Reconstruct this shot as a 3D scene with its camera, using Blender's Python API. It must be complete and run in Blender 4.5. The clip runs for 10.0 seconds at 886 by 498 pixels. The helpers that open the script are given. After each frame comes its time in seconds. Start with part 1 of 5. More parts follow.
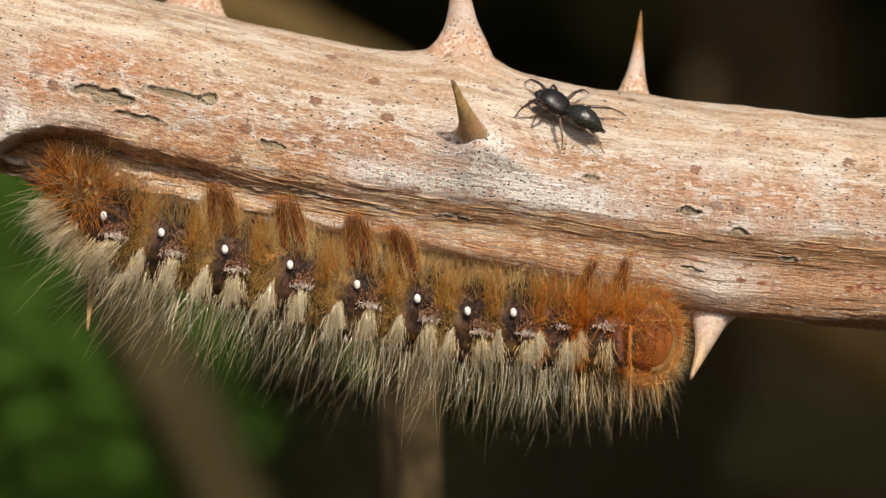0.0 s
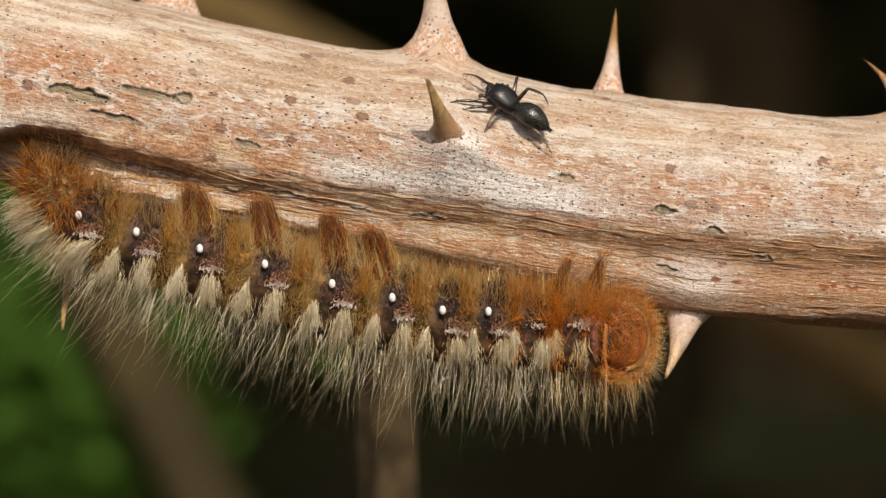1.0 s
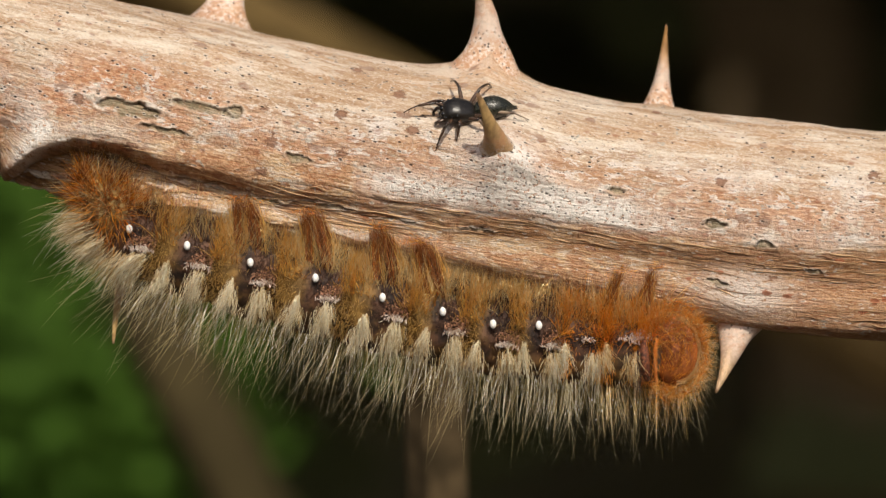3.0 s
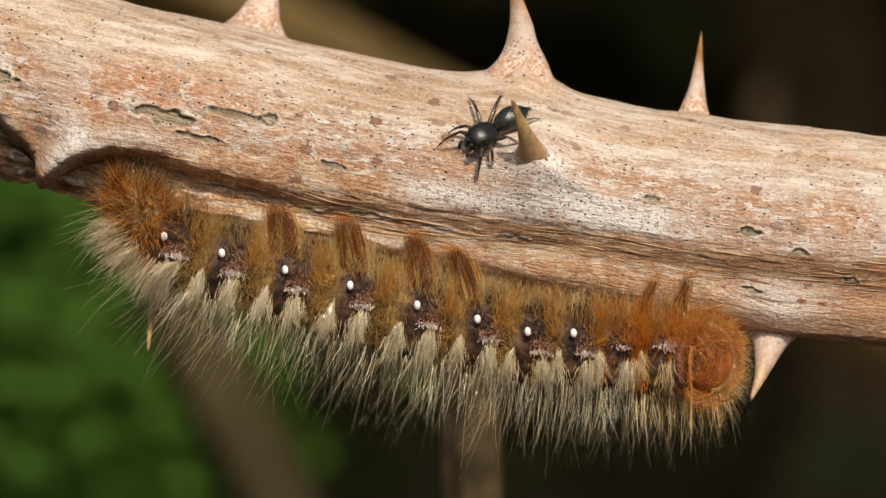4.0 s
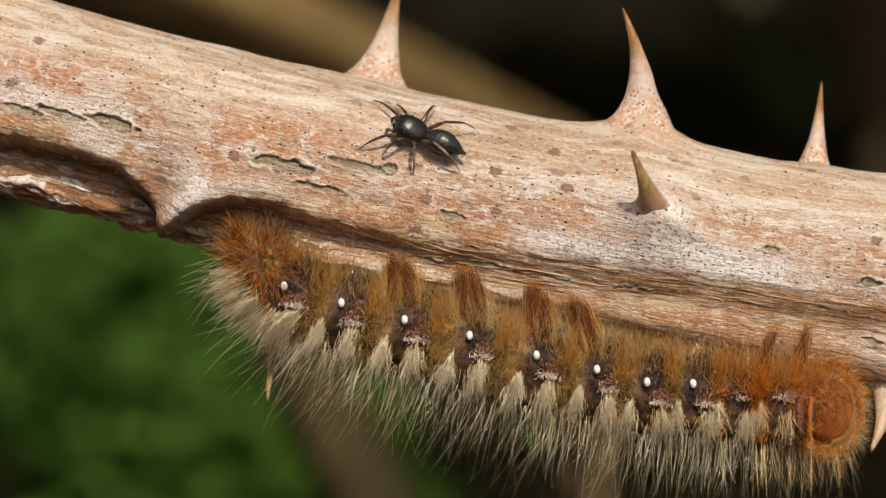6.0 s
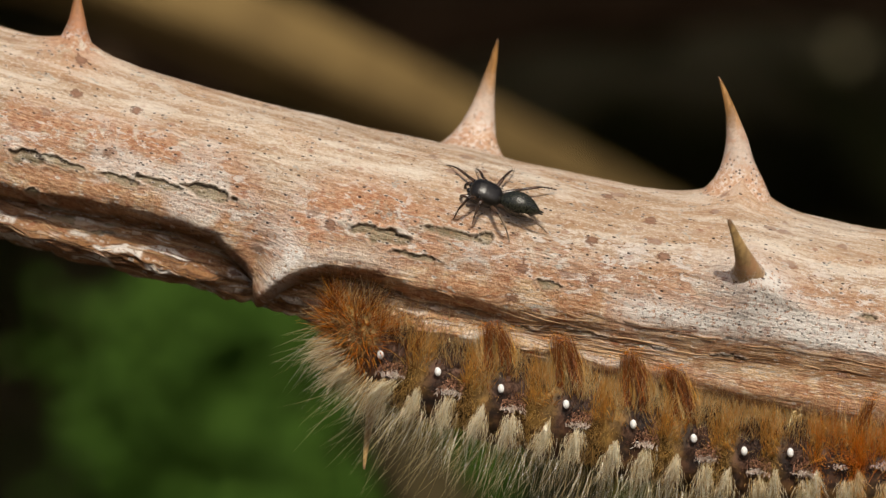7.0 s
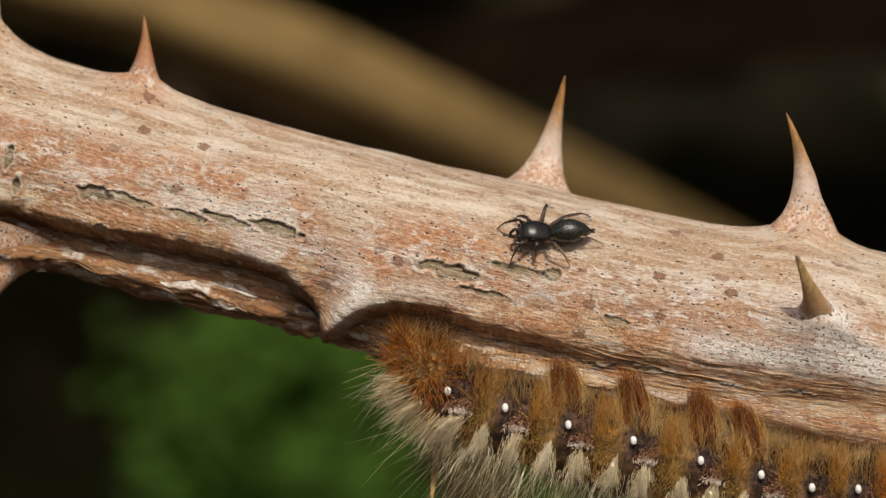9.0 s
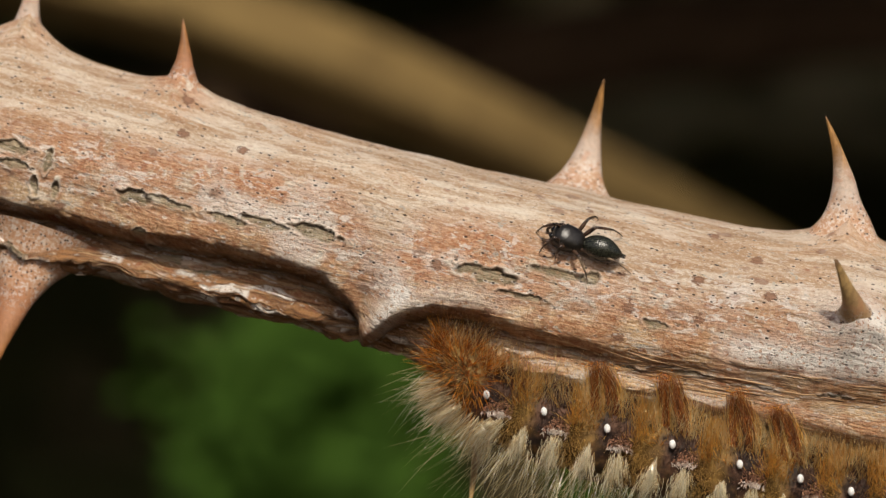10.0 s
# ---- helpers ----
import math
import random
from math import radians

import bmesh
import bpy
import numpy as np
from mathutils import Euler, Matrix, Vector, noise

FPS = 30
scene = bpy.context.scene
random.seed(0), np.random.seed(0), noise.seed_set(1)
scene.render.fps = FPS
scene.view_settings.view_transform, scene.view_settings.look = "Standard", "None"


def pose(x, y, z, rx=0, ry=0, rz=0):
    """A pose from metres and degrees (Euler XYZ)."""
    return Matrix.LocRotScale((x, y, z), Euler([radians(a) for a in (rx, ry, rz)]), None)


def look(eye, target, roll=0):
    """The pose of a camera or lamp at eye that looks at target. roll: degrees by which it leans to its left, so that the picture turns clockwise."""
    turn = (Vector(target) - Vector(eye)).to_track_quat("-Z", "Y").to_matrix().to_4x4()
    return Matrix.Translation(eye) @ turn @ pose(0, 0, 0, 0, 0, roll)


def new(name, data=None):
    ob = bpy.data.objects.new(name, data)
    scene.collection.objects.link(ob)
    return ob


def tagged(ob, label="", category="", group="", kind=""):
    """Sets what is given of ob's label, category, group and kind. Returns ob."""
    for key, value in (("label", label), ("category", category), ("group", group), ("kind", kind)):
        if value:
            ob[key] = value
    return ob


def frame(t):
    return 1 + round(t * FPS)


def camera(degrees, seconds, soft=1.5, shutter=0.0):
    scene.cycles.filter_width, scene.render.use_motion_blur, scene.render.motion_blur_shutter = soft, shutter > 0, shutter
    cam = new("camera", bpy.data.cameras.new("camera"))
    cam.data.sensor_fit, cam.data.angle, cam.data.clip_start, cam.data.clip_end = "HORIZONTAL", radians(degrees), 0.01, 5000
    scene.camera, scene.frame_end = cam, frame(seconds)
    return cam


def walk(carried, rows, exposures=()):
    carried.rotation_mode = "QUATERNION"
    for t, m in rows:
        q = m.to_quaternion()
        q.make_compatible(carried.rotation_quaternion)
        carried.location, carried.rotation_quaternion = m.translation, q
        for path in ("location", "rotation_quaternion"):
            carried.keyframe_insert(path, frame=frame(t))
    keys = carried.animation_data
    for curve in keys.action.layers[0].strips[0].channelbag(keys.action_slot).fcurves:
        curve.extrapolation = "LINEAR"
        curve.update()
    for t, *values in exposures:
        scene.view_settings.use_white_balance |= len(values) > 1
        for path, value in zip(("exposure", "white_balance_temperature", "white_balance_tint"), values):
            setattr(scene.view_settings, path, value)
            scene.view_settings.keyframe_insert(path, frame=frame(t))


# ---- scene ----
# Macro view of a dead bramble stem; plan lengths in millimetres, x along the stem, z up from the lens axis.
MM = 0.001
EYE = 0.42            # lens height over the ground
AWAY = 0.300          # lens to the stem's axis

cam = camera(12.0, 10.0, soft=1.35)
cam.data.dof.use_dof = True
cam.data.dof.focus_distance = AWAY - 0.0066
cam.data.dof.aperture_fstop = 31.0
# seconds, turn to the left, tilt up, roll (degrees)
PAN = [
    (0.0, 0.0, 0.0, 0.0), (0.2, -0.208, 0.0, -0.012), (0.5, -0.351, 0.003, -0.028), (1.0, -0.34, -0.013, -0.05),
    (1.5, -0.257, -0.003, -0.03), (2.0, -0.072, -0.01, -0.04), (2.5, 0.116, 0.065, -0.03), (3.8, 0.734, 0.277, -0.001),
    (4.0, 0.817, 0.279, 0.02), (4.5, 0.989, 0.314, 0.027), (5.0, 1.167, 0.333, 0.02), (5.5, 1.713, 0.443, 0.07),
    (5.7, 1.966, 0.594, 0.09), (6.0, 2.443, 0.956, 0.14), (6.2, 2.727, 1.255, 0.15), (7.3, 4.037, 2.015, 0.11),
    (7.5, 4.173, 2.107, 0.11), (8.0, 4.393, 2.297, 0.14), (8.5, 4.538, 2.398, 0.158), (9.0, 4.671, 2.379, 0.157),
    (9.5, 4.918, 2.39, 0.164), (10.0, 5.2, 2.426, 0.193),
]
walk(cam, [(t, pose(0, -AWAY, EYE, 0, 0, yaw) @ pose(0, 0, 0, 90 + tilt) @ pose(0, 0, 0, 0, 0, roll)) for t, yaw, tilt, roll in PAN],
     exposures=[(0.0, 0.05), (1.0, 0.0), (5.5, 0.0), (7.4, -0.27), (10.0, -0.27)])

# ---- light ----
SUN_EL, SUN_AZ = 41.0, 15.0   # height, and degrees to the right of the viewer's back
world = bpy.data.worlds.new("sky")
scene.world = world
world.use_nodes = True
wn, wl = world.node_tree.nodes, world.node_tree.links
sky = wn.new("ShaderNodeTexSky")
sky.sky_type, sky.sun_disc = "NISHITA", False
sky.air_density, sky.dust_density, sky.ozone_density = 0.7, 4.0, 0.4
sky.sun_elevation, sky.sun_rotation = radians(SUN_EL), radians(180 - SUN_AZ)
wl.new(sky.outputs[0], wn["Background"].inputs[0])
wn["Background"].inputs[1].default_value = 0.10
sun_data = bpy.data.lights.new("sun", "SUN")
sun_data.energy, sun_data.angle, sun_data.color = 3.45, radians(0.53), (1.0, 0.915, 0.78)
sun = new("sun", sun_data)
el, az = radians(SUN_EL), radians(SUN_AZ)
SUN_FROM = Vector((math.cos(el) * math.sin(az), -math.cos(el) * math.cos(az), math.sin(el)))
sun.matrix_world = look(SUN_FROM * 3 + Vector((0, 0, EYE)), (0, 0, EYE))


# ---- materials ----
class Mat:
    """A small wrapper that builds a node material."""

    def __init__(self, name, rough=0.6, spec=0.4):
        self.m = bpy.data.materials.new(name)
        self.m.use_nodes = True
        self.t = self.m.node_tree
        self.b = self.t.nodes["Principled BSDF"]
        self.b.inputs["Roughness"].default_value = rough
        self.b.inputs["Specular IOR Level"].default_value = spec

    def put(self, socket, value):
        if isinstance(value, bpy.types.NodeSocket):
            self.t.links.new(value, socket)
        elif value is not None:
            socket.default_value = value

    def coords(self, kind="Object", scale=(1, 1, 1), uv=""):
        if uv:
            src = self.t.nodes.new("ShaderNodeUVMap")
            src.uv_map = uv
            out = src.outputs[0]
        else:
            out = self.t.nodes.new("ShaderNodeTexCoord").outputs[kind]
        mp = self.t.nodes.new("ShaderNodeMapping")
        mp.inputs["Scale"].default_value = scale
        self.t.links.new(out, mp.inputs["Vector"])
        return mp.outputs[0]

    def noise(self, vec, scale, detail=4, rough=0.55, distort=0.0):
        n = self.t.nodes.new("ShaderNodeTexNoise")
        self.put(n.inputs["Vector"], vec)
        for key, value in (("Scale", scale), ("Detail", detail), ("Roughness", rough), ("Distortion", distort)):
            n.inputs[key].default_value = value
        return n.outputs["Fac"]

    def cells(self, vec, scale, output="Distance", feature="F1"):
        n = self.t.nodes.new("ShaderNodeTexVoronoi")
        n.feature = feature
        self.put(n.inputs["Vector"], vec)
        n.inputs["Scale"].default_value = scale
        return n.outputs[output]

    def ramp(self, fac, lo, hi, a=0.0, b=1.0):
        n = self.t.nodes.new("ShaderNodeMapRange")
        n.interpolation_type = "SMOOTHSTEP"
        self.put(n.inputs["Value"], fac)
        for key, value in (("From Min", lo), ("From Max", hi), ("To Min", a), ("To Max", b)):
            n.inputs[key].default_value = value
        return n.outputs[0]

    def math(self, op, a, b=0.0):
        n = self.t.nodes.new("ShaderNodeMath")
        n.operation = op
        self.put(n.inputs[0], a)
        self.put(n.inputs[1], b)
        return n.outputs[0]

    def mix(self, fac, a, b):
        n = self.t.nodes.new("ShaderNodeMix")
        n.data_type = "RGBA"
        self.put(n.inputs[0], fac)
        self.put(n.inputs[6], a if isinstance(a, bpy.types.NodeSocket) else (*a, 1))
        self.put(n.inputs[7], b if isinstance(b, bpy.types.NodeSocket) else (*b, 1))
        return n.outputs[2]

    def attr(self, name):
        n = self.t.nodes.new("ShaderNodeAttribute")
        n.attribute_name = name
        return n.outputs["Fac"]

    def island(self):
        return self.t.nodes.new("ShaderNodeNewGeometry").outputs["Random Per Island"]

    def colour(self, value):
        self.put(self.b.inputs["Base Color"], value if isinstance(value, bpy.types.NodeSocket) else (*value, 1))
        return self

    def bump(self, height, strength, distance):
        n = self.t.nodes.new("ShaderNodeBump")
        n.inputs["Strength"].default_value, n.inputs["Distance"].default_value = strength, distance
        self.put(n.inputs["Height"], height)
        self.t.links.new(n.outputs[0], self.b.inputs["Normal"])
        return self

    def translucent(self, amount, tint):
        n = self.t.nodes.new("ShaderNodeBsdfTranslucent")
        self.put(n.inputs[0], tint if isinstance(tint, bpy.types.NodeSocket) else (*tint, 1))
        x = self.t.nodes.new("ShaderNodeMixShader")
        x.inputs[0].default_value = amount
        self.t.links.new(self.b.outputs[0], x.inputs[1])
        self.t.links.new(n.outputs[0], x.inputs[2])
        self.t.links.new(x.outputs[0], self.t.nodes["Material Output"].inputs[0])
        return self


def bark_material():
    m = Mat("weathered_bramble_bark", 0.62, 0.3)
    uv = m.coords(uv="bark")
    broad = m.noise(m.coords(uv="bark", scale=(0.35, 1, 1)), 0.34, 3)
    streak = m.noise(m.coords(uv="bark", scale=(0.16, 1.5, 1)), 1.0, 6, 0.66, 0.5)
    fibre = m.noise(m.coords(uv="bark", scale=(0.45, 5.0, 1)), 1.0, 5, 0.65, 0.3)
    grain = m.noise(m.coords(uv="bark", scale=(1.0, 2.2, 1)), 2.4, 5, 0.7)
    salt = m.noise(m.coords(uv="bark", scale=(0.9, 1.6, 1)), 3.4, 4, 0.7)
    band = m.noise(m.coords(uv="bark", scale=(0.05, 0.75, 1)), 1.0, 4, 0.6, 0.4)
    flank = m.attr("flank")
    worn = m.ramp(flank, 0.0, 1.0, 0.65, 1.0)
    some_of = lambda fac: m.math("MULTIPLY", fac, worn)
    # straw and cream bands of the smooth upper side
    col = m.mix(m.ramp(band, 0.36, 0.62), (0.74, 0.63, 0.50), (0.47, 0.305, 0.18))
    col = m.mix(m.ramp(streak, 0.44, 0.64, 0, 0.6), col, (0.44, 0.285, 0.165))
    col = m.mix(m.ramp(streak, 0.44, 0.32, 0, 0.5), col, (0.72, 0.64, 0.52))
    col = m.mix(some_of(m.ramp(fibre, 0.50, 0.70, 0, 0.6)), col, (0.40, 0.25, 0.14))
    col = m.mix(m.ramp(broad, 0.50, 0.64, 0, 0.55), col, (0.55, 0.34, 0.19))
    col = m.mix(some_of(m.ramp(salt, 0.52, 0.60, 0, 0.6)), col, (0.83, 0.77, 0.69))
    col = m.mix(some_of(m.ramp(salt, 0.46, 0.37, 0, 0.5)), col, (0.30, 0.165, 0.09))
    # crisp brown dashes and white flakes along the grain
    dash = m.noise(m.coords(uv="bark", scale=(0.6, 2.0, 1)), 0.95, 6, 0.72, 0.5)
    zone = m.noise(m.coords(uv="bark", scale=(0.5, 1.2, 1)), 0.4, 3)
    col = m.mix(some_of(m.math("MULTIPLY", m.ramp(dash, 0.565, 0.60, 0, 0.8), m.ramp(zone, 0.40, 0.56))), col, (0.29, 0.145, 0.075))
    col = m.mix(some_of(m.math("MULTIPLY", m.ramp(dash, 0.43, 0.39, 0, 0.55), m.ramp(zone, 0.56, 0.44, 0.25, 1.0))), col, (0.80, 0.735, 0.65))
    chalk = m.noise(m.coords(uv="bark", scale=(0.35, 1.3, 1)), 0.6, 6, 0.7, 0.6)
    col = m.mix(m.ramp(chalk, 0.52, 0.60, 0, 0.5), col, (0.80, 0.73, 0.63))
    col = m.mix(some_of(m.ramp(chalk, 0.44, 0.37, 0, 0.55)), col, (0.36, 0.20, 0.105))
    # pinkish skin along the flank
    blotch = m.noise(uv, 0.6, 6, 0.68, 0.8)
    pink = m.math("MULTIPLY", m.attr("pink"), m.ramp(blotch, 0.37, 0.49))
    col = m.mix(pink, col, m.mix(m.ramp(grain, 0.4, 0.6), (0.44, 0.185, 0.088), (0.64, 0.39, 0.235)))
    col = m.mix(m.math("MULTIPLY", flank, m.ramp(fibre, 0.53, 0.64, 0, 0.65)), col, (0.33, 0.165, 0.08))
    skin = m.noise(m.coords(uv="bark", scale=(0.5, 1.25, 1)), 1.25, 6, 0.74, 0.7)
    col = m.mix(m.math("MULTIPLY", flank, m.ramp(skin, 0.545, 0.575, 0, 0.85)), col, (0.76, 0.69, 0.63))
    pits = m.math("MULTIPLY", m.attr("pink"), m.ramp(m.noise(m.coords(uv="bark", scale=(0.8, 1.7, 1)), 2.0, 4, 0.7), 0.55, 0.66, 0, 0.75))
    col = m.mix(pits, col, (0.27, 0.115, 0.065))
    # bare orange-brown wood of the furrow
    wood = m.mix(m.ramp(fibre, 0.38, 0.60), (0.30, 0.13, 0.045), (0.70, 0.48, 0.28))
    wood = m.mix(m.ramp(band, 0.42, 0.58, 0.5, 0), wood, (0.66, 0.49, 0.30))
    wood = m.mix(m.ramp(salt, 0.52, 0.58, 0, 0.7), wood, (0.80, 0.69, 0.57))
    wood = m.mix(m.ramp(m.noise(m.coords(uv="bark", scale=(0.4, 1.4, 1)), 0.7, 6, 0.72, 0.6), 0.55, 0.61, 0, 0.75), wood, (0.80, 0.71, 0.60))
    red = m.math("MAXIMUM", m.ramp(m.noise(uv, 0.42, 5, 0.6, 0.6), 0.42, 0.56, 0, 0.85), m.math("MULTIPLY", m.attr("russet"), m.ramp(fibre, 0.3, 0.55, 0.55, 1.0)))
    wood = m.mix(red, wood, m.mix(m.ramp(grain, 0.4, 0.6), (0.33, 0.125, 0.05), (0.56, 0.33, 0.18)))
    # brown stain of the wood, darkened further to carry the furrow's shade
    wood = m.mix(m.math("MULTIPLY", m.attr("stain_shade"), m.ramp(streak, 0.62, 0.40, 0.35, 1.0)), wood, m.mix(m.ramp(fibre, 0.4, 0.6), (0.085, 0.034, 0.011), (0.30, 0.145, 0.05)))
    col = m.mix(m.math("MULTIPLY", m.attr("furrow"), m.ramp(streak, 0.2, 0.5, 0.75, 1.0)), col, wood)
    # white crust, broken into grains
    crumbs = m.noise(uv, 3.0, 4, 0.75)
    crust = m.math("MULTIPLY", m.attr("crust"), m.ramp(crumbs, 0.38, 0.47))
    col = m.mix(m.math("MINIMUM", crust, 1.0), col, (0.81, 0.76, 0.70))
    # grey-green lichen flecks and ringed scales
    fleck = m.ramp(m.noise(m.coords(uv="bark", scale=(0.7, 1.2, 1)), 1.1, 4, 0.6, 1.2), 0.63, 0.67)
    col = m.mix(m.math("MULTIPLY", fleck, m.ramp(grain, 0.42, 0.52, 0, 0.8)), col, (0.44, 0.42, 0.37))
    cell = m.math("ADD", m.cells(m.coords(uv="bark", scale=(0.55, 1.0, 1)), 0.62), m.math("MULTIPLY", m.math("SUBTRACT", grain, 0.5), 0.35))
    pick = m.ramp(m.noise(uv, 0.33, 2), 0.53, 0.60)
    col = m.mix(m.math("MULTIPLY", m.ramp(cell, 0.17, 0.25, 0.8, 0), pick), col, (0.30, 0.16, 0.10))
    col = m.mix(m.math("MULTIPLY", m.ramp(cell, 0.10, 0.17, 0.7, 0), pick), col, (0.42, 0.30, 0.23))
    # scattered brown scale spots with a dark rim
    vec = m.coords(uv="bark", scale=(0.8, 1.0, 1))
    spot = m.math("ADD", m.cells(vec, 0.42), m.math("MULTIPLY", m.math("SUBTRACT", grain, 0.5), 0.42))
    some = m.ramp(m.cells(vec, 0.42, "Color"), 0.46, 0.52)
    col = m.mix(m.math("MULTIPLY", m.ramp(spot, 0.125, 0.165, 0.85, 0), some), col, (0.20, 0.095, 0.055))
    col = m.mix(m.math("MULTIPLY", m.ramp(spot, 0.06, 0.11, 0.55, 0), some), col, (0.40, 0.22, 0.14))
    # reddish freckles
    freck = m.ramp(m.math("ADD", m.cells(m.coords(uv="bark", scale=(0.6, 1.0, 1)), 0.9), m.math("MULTIPLY", grain, 0.25)), 0.20, 0.32, 1, 0)
    col = m.mix(m.math("MULTIPLY", freck, m.ramp(m.noise(uv, 0.25, 2), 0.44, 0.52, 0, 0.55)), col, (0.32, 0.115, 0.06))
    vec = m.coords(uv="bark", scale=(0.9, 1.1, 1))
    rust = m.math("ADD", m.cells(vec, 0.75), m.math("MULTIPLY", m.math("SUBTRACT", grain, 0.5), 0.5))
    few = m.math("MULTIPLY", m.ramp(m.cells(vec, 0.75, "Color"), 0.50, 0.56), m.math("MAXIMUM", m.attr("spotted"), m.math("MULTIPLY", flank, 0.35)))
    col = m.mix(m.math("MULTIPLY", m.ramp(rust, 0.20, 0.27, 0.85, 0), few), col, (0.33, 0.105, 0.045))
    col = m.mix(m.math("MULTIPLY", m.ramp(rust, 0.06, 0.14, 0.6, 0), few), col, (0.20, 0.07, 0.035))
    # peeled blisters
    col = m.mix(m.math("MULTIPLY", m.attr("peel"), m.ramp(crumbs, 0.36, 0.56, 0.6, 1.0)), col, m.mix(m.ramp(fibre, 0.35, 0.65), (0.15, 0.12, 0.065), (0.46, 0.38, 0.26)))
    col = m.mix(m.math("MULTIPLY", m.attr("gap"), m.ramp(crumbs, 0.3, 0.5, 0.75, 1.0)), col, (0.075, 0.048, 0.016))
    col = m.mix(m.attr("rim"), col, (0.72, 0.66, 0.56))
    # tiny black fruiting dots
    size = m.math("MULTIPLY", m.noise(uv, 2.1, 3), 0.25)
    c1 = m.math("SUBTRACT", m.cells(m.coords(uv="bark", scale=(0.7, 1.35, 1)), 1.75), size)
    c2 = m.cells(m.coords(uv="bark", scale=(0.9, 1.5, 1)), 2.6)
    d1 = m.math("MULTIPLY", m.ramp(c1, -0.01, 0.05, 1, 0), m.ramp(m.noise(uv, 0.45, 3), 0.30, 0.42))
    c3 = m.cells(m.coords(uv="bark", scale=(0.8, 1.5, 1)), 3.4)
    d3 = m.math("MULTIPLY", m.ramp(c3, 0.10, 0.20, 0.8, 0), m.ramp(m.noise(uv, 0.7, 3), 0.44, 0.52))
    d1 = m.math("MAXIMUM", d1, d3)
    d2 = m.math("MULTIPLY", m.ramp(c2, 0.14, 0.25, 1, 0), m.math("MULTIPLY", m.attr("crust"), 0.9))
    dots = m.math("MAXIMUM", d1, d2)
    halo = m.math("MULTIPLY", m.ramp(c1, 0.16, 0.06, 0, 0.7), m.ramp(skin, 0.46, 0.54))
    col = m.mix(m.math("MULTIPLY", halo, worn), col, (0.78, 0.72, 0.65))
    dots = m.math("MULTIPLY", dots, m.math("SUBTRACT", 1.0, m.math("MULTIPLY", m.attr("furrow"), 0.6)))
    col = m.mix(m.math("MULTIPLY", dots, m.ramp(salt, 0.35, 0.6, 1.0, 0.85)), col, (0.055, 0.034, 0.024))
    m.colour(col)
    h = m.math("ADD", m.math("MULTIPLY", fibre, 0.5), m.math("MULTIPLY", crumbs, 0.5))
    h = m.math("ADD", h, m.math("MULTIPLY", grain, 0.6))
    h = m.math("SUBTRACT", h, m.math("MULTIPLY", dots, 0.5))
    m.bump(h, 1.0, 0.00030)
    m.put(m.b.inputs["Roughness"], m.ramp(streak, 0.3, 0.7, 0.75, 0.52))
    return m.m


def thorn_material(name, low, mid, tip):
    m = Mat(name, 0.5, 0.4)
    co = m.coords()
    k = m.attr("height")
    n = m.noise(co, 1300, 5, 0.7)
    fine = m.noise(co, 4200, 4, 0.7)
    streak = m.noise(m.coords(scale=(1, 1, 0.2)), 2600, 4)
    kk = m.math("ADD", k, m.math("MULTIPLY", m.math("SUBTRACT", n, 0.5), 0.35))
    col = m.mix(m.ramp(fine, 0.42, 0.6, 0, 0.7), low, (0.66, 0.53, 0.41))
    col = m.mix(m.ramp(kk, 0.22, 0.42), col, m.mix(m.ramp(fine, 0.35, 0.65), mid, tuple(c * 0.75 for c in mid)))
    col = m.mix(m.ramp(kk, 0.5, 0.8), col, m.mix(m.ramp(streak, 0.4, 0.6), tip, tuple(c * 0.6 for c in tip)))
    blotch = m.noise(co, 700, 5, 0.7, 0.6)
    col = m.mix(m.math("MULTIPLY", m.ramp(blotch, 0.50, 0.58, 0, 0.45), m.ramp(k, 0.75, 0.5)), col, (0.45, 0.215, 0.11))
    col = m.mix(m.ramp(k, 0.93, 1.0, 0, 0.8), col, (0.12, 0.06, 0.03))
    pale = m.math("MULTIPLY", m.ramp(m.math("ADD", m.math("MULTIPLY", n, 0.5), m.math("MULTIPLY", fine, 0.5)), 0.49, 0.58), m.ramp(k, 0.6, 0.3))
    col = m.mix(m.math("MULTIPLY", pale, 0.8), col, (0.66, 0.59, 0.53))
    dots = m.math("MULTIPLY", m.ramp(m.math("SUBTRACT", m.cells(co, 3000), m.math("MULTIPLY", n, 0.42)), -0.02, 0.06, 1, 0), m.ramp(k, 0.55, 0.3))
    col = m.mix(dots, col, (0.07, 0.045, 0.035))
    m.colour(col)
    m.bump(m.math("ADD", streak, fine), 0.5, 0.0001)
    return m.m


def hair_material(name, dark, light, rough=0.32, spec=0.6, trans=0.3, coat=0.0, metal=0.0, gloss=0.25):
    m = Mat(name, rough, spec)
    sparkle = m.noise(m.coords(), 3800, 2, 0.5)
    m.b.inputs["IOR"].default_value = 1.75
    m.b.inputs["Metallic"].default_value = metal
    col = m.mix(m.island(), dark, light)
    # light specks painted along each hair in place of glints
    col = m.mix(m.ramp(sparkle, 0.55, 0.68, 0, 0.6), col, light)
    m.colour(col)
    m.bump(sparkle, 0.6, 0.00004)
    m.b.inputs["Coat Weight"].default_value, m.b.inputs["Coat Roughness"].default_value = coat, gloss
    m.translucent(trans, col)
    return m.m


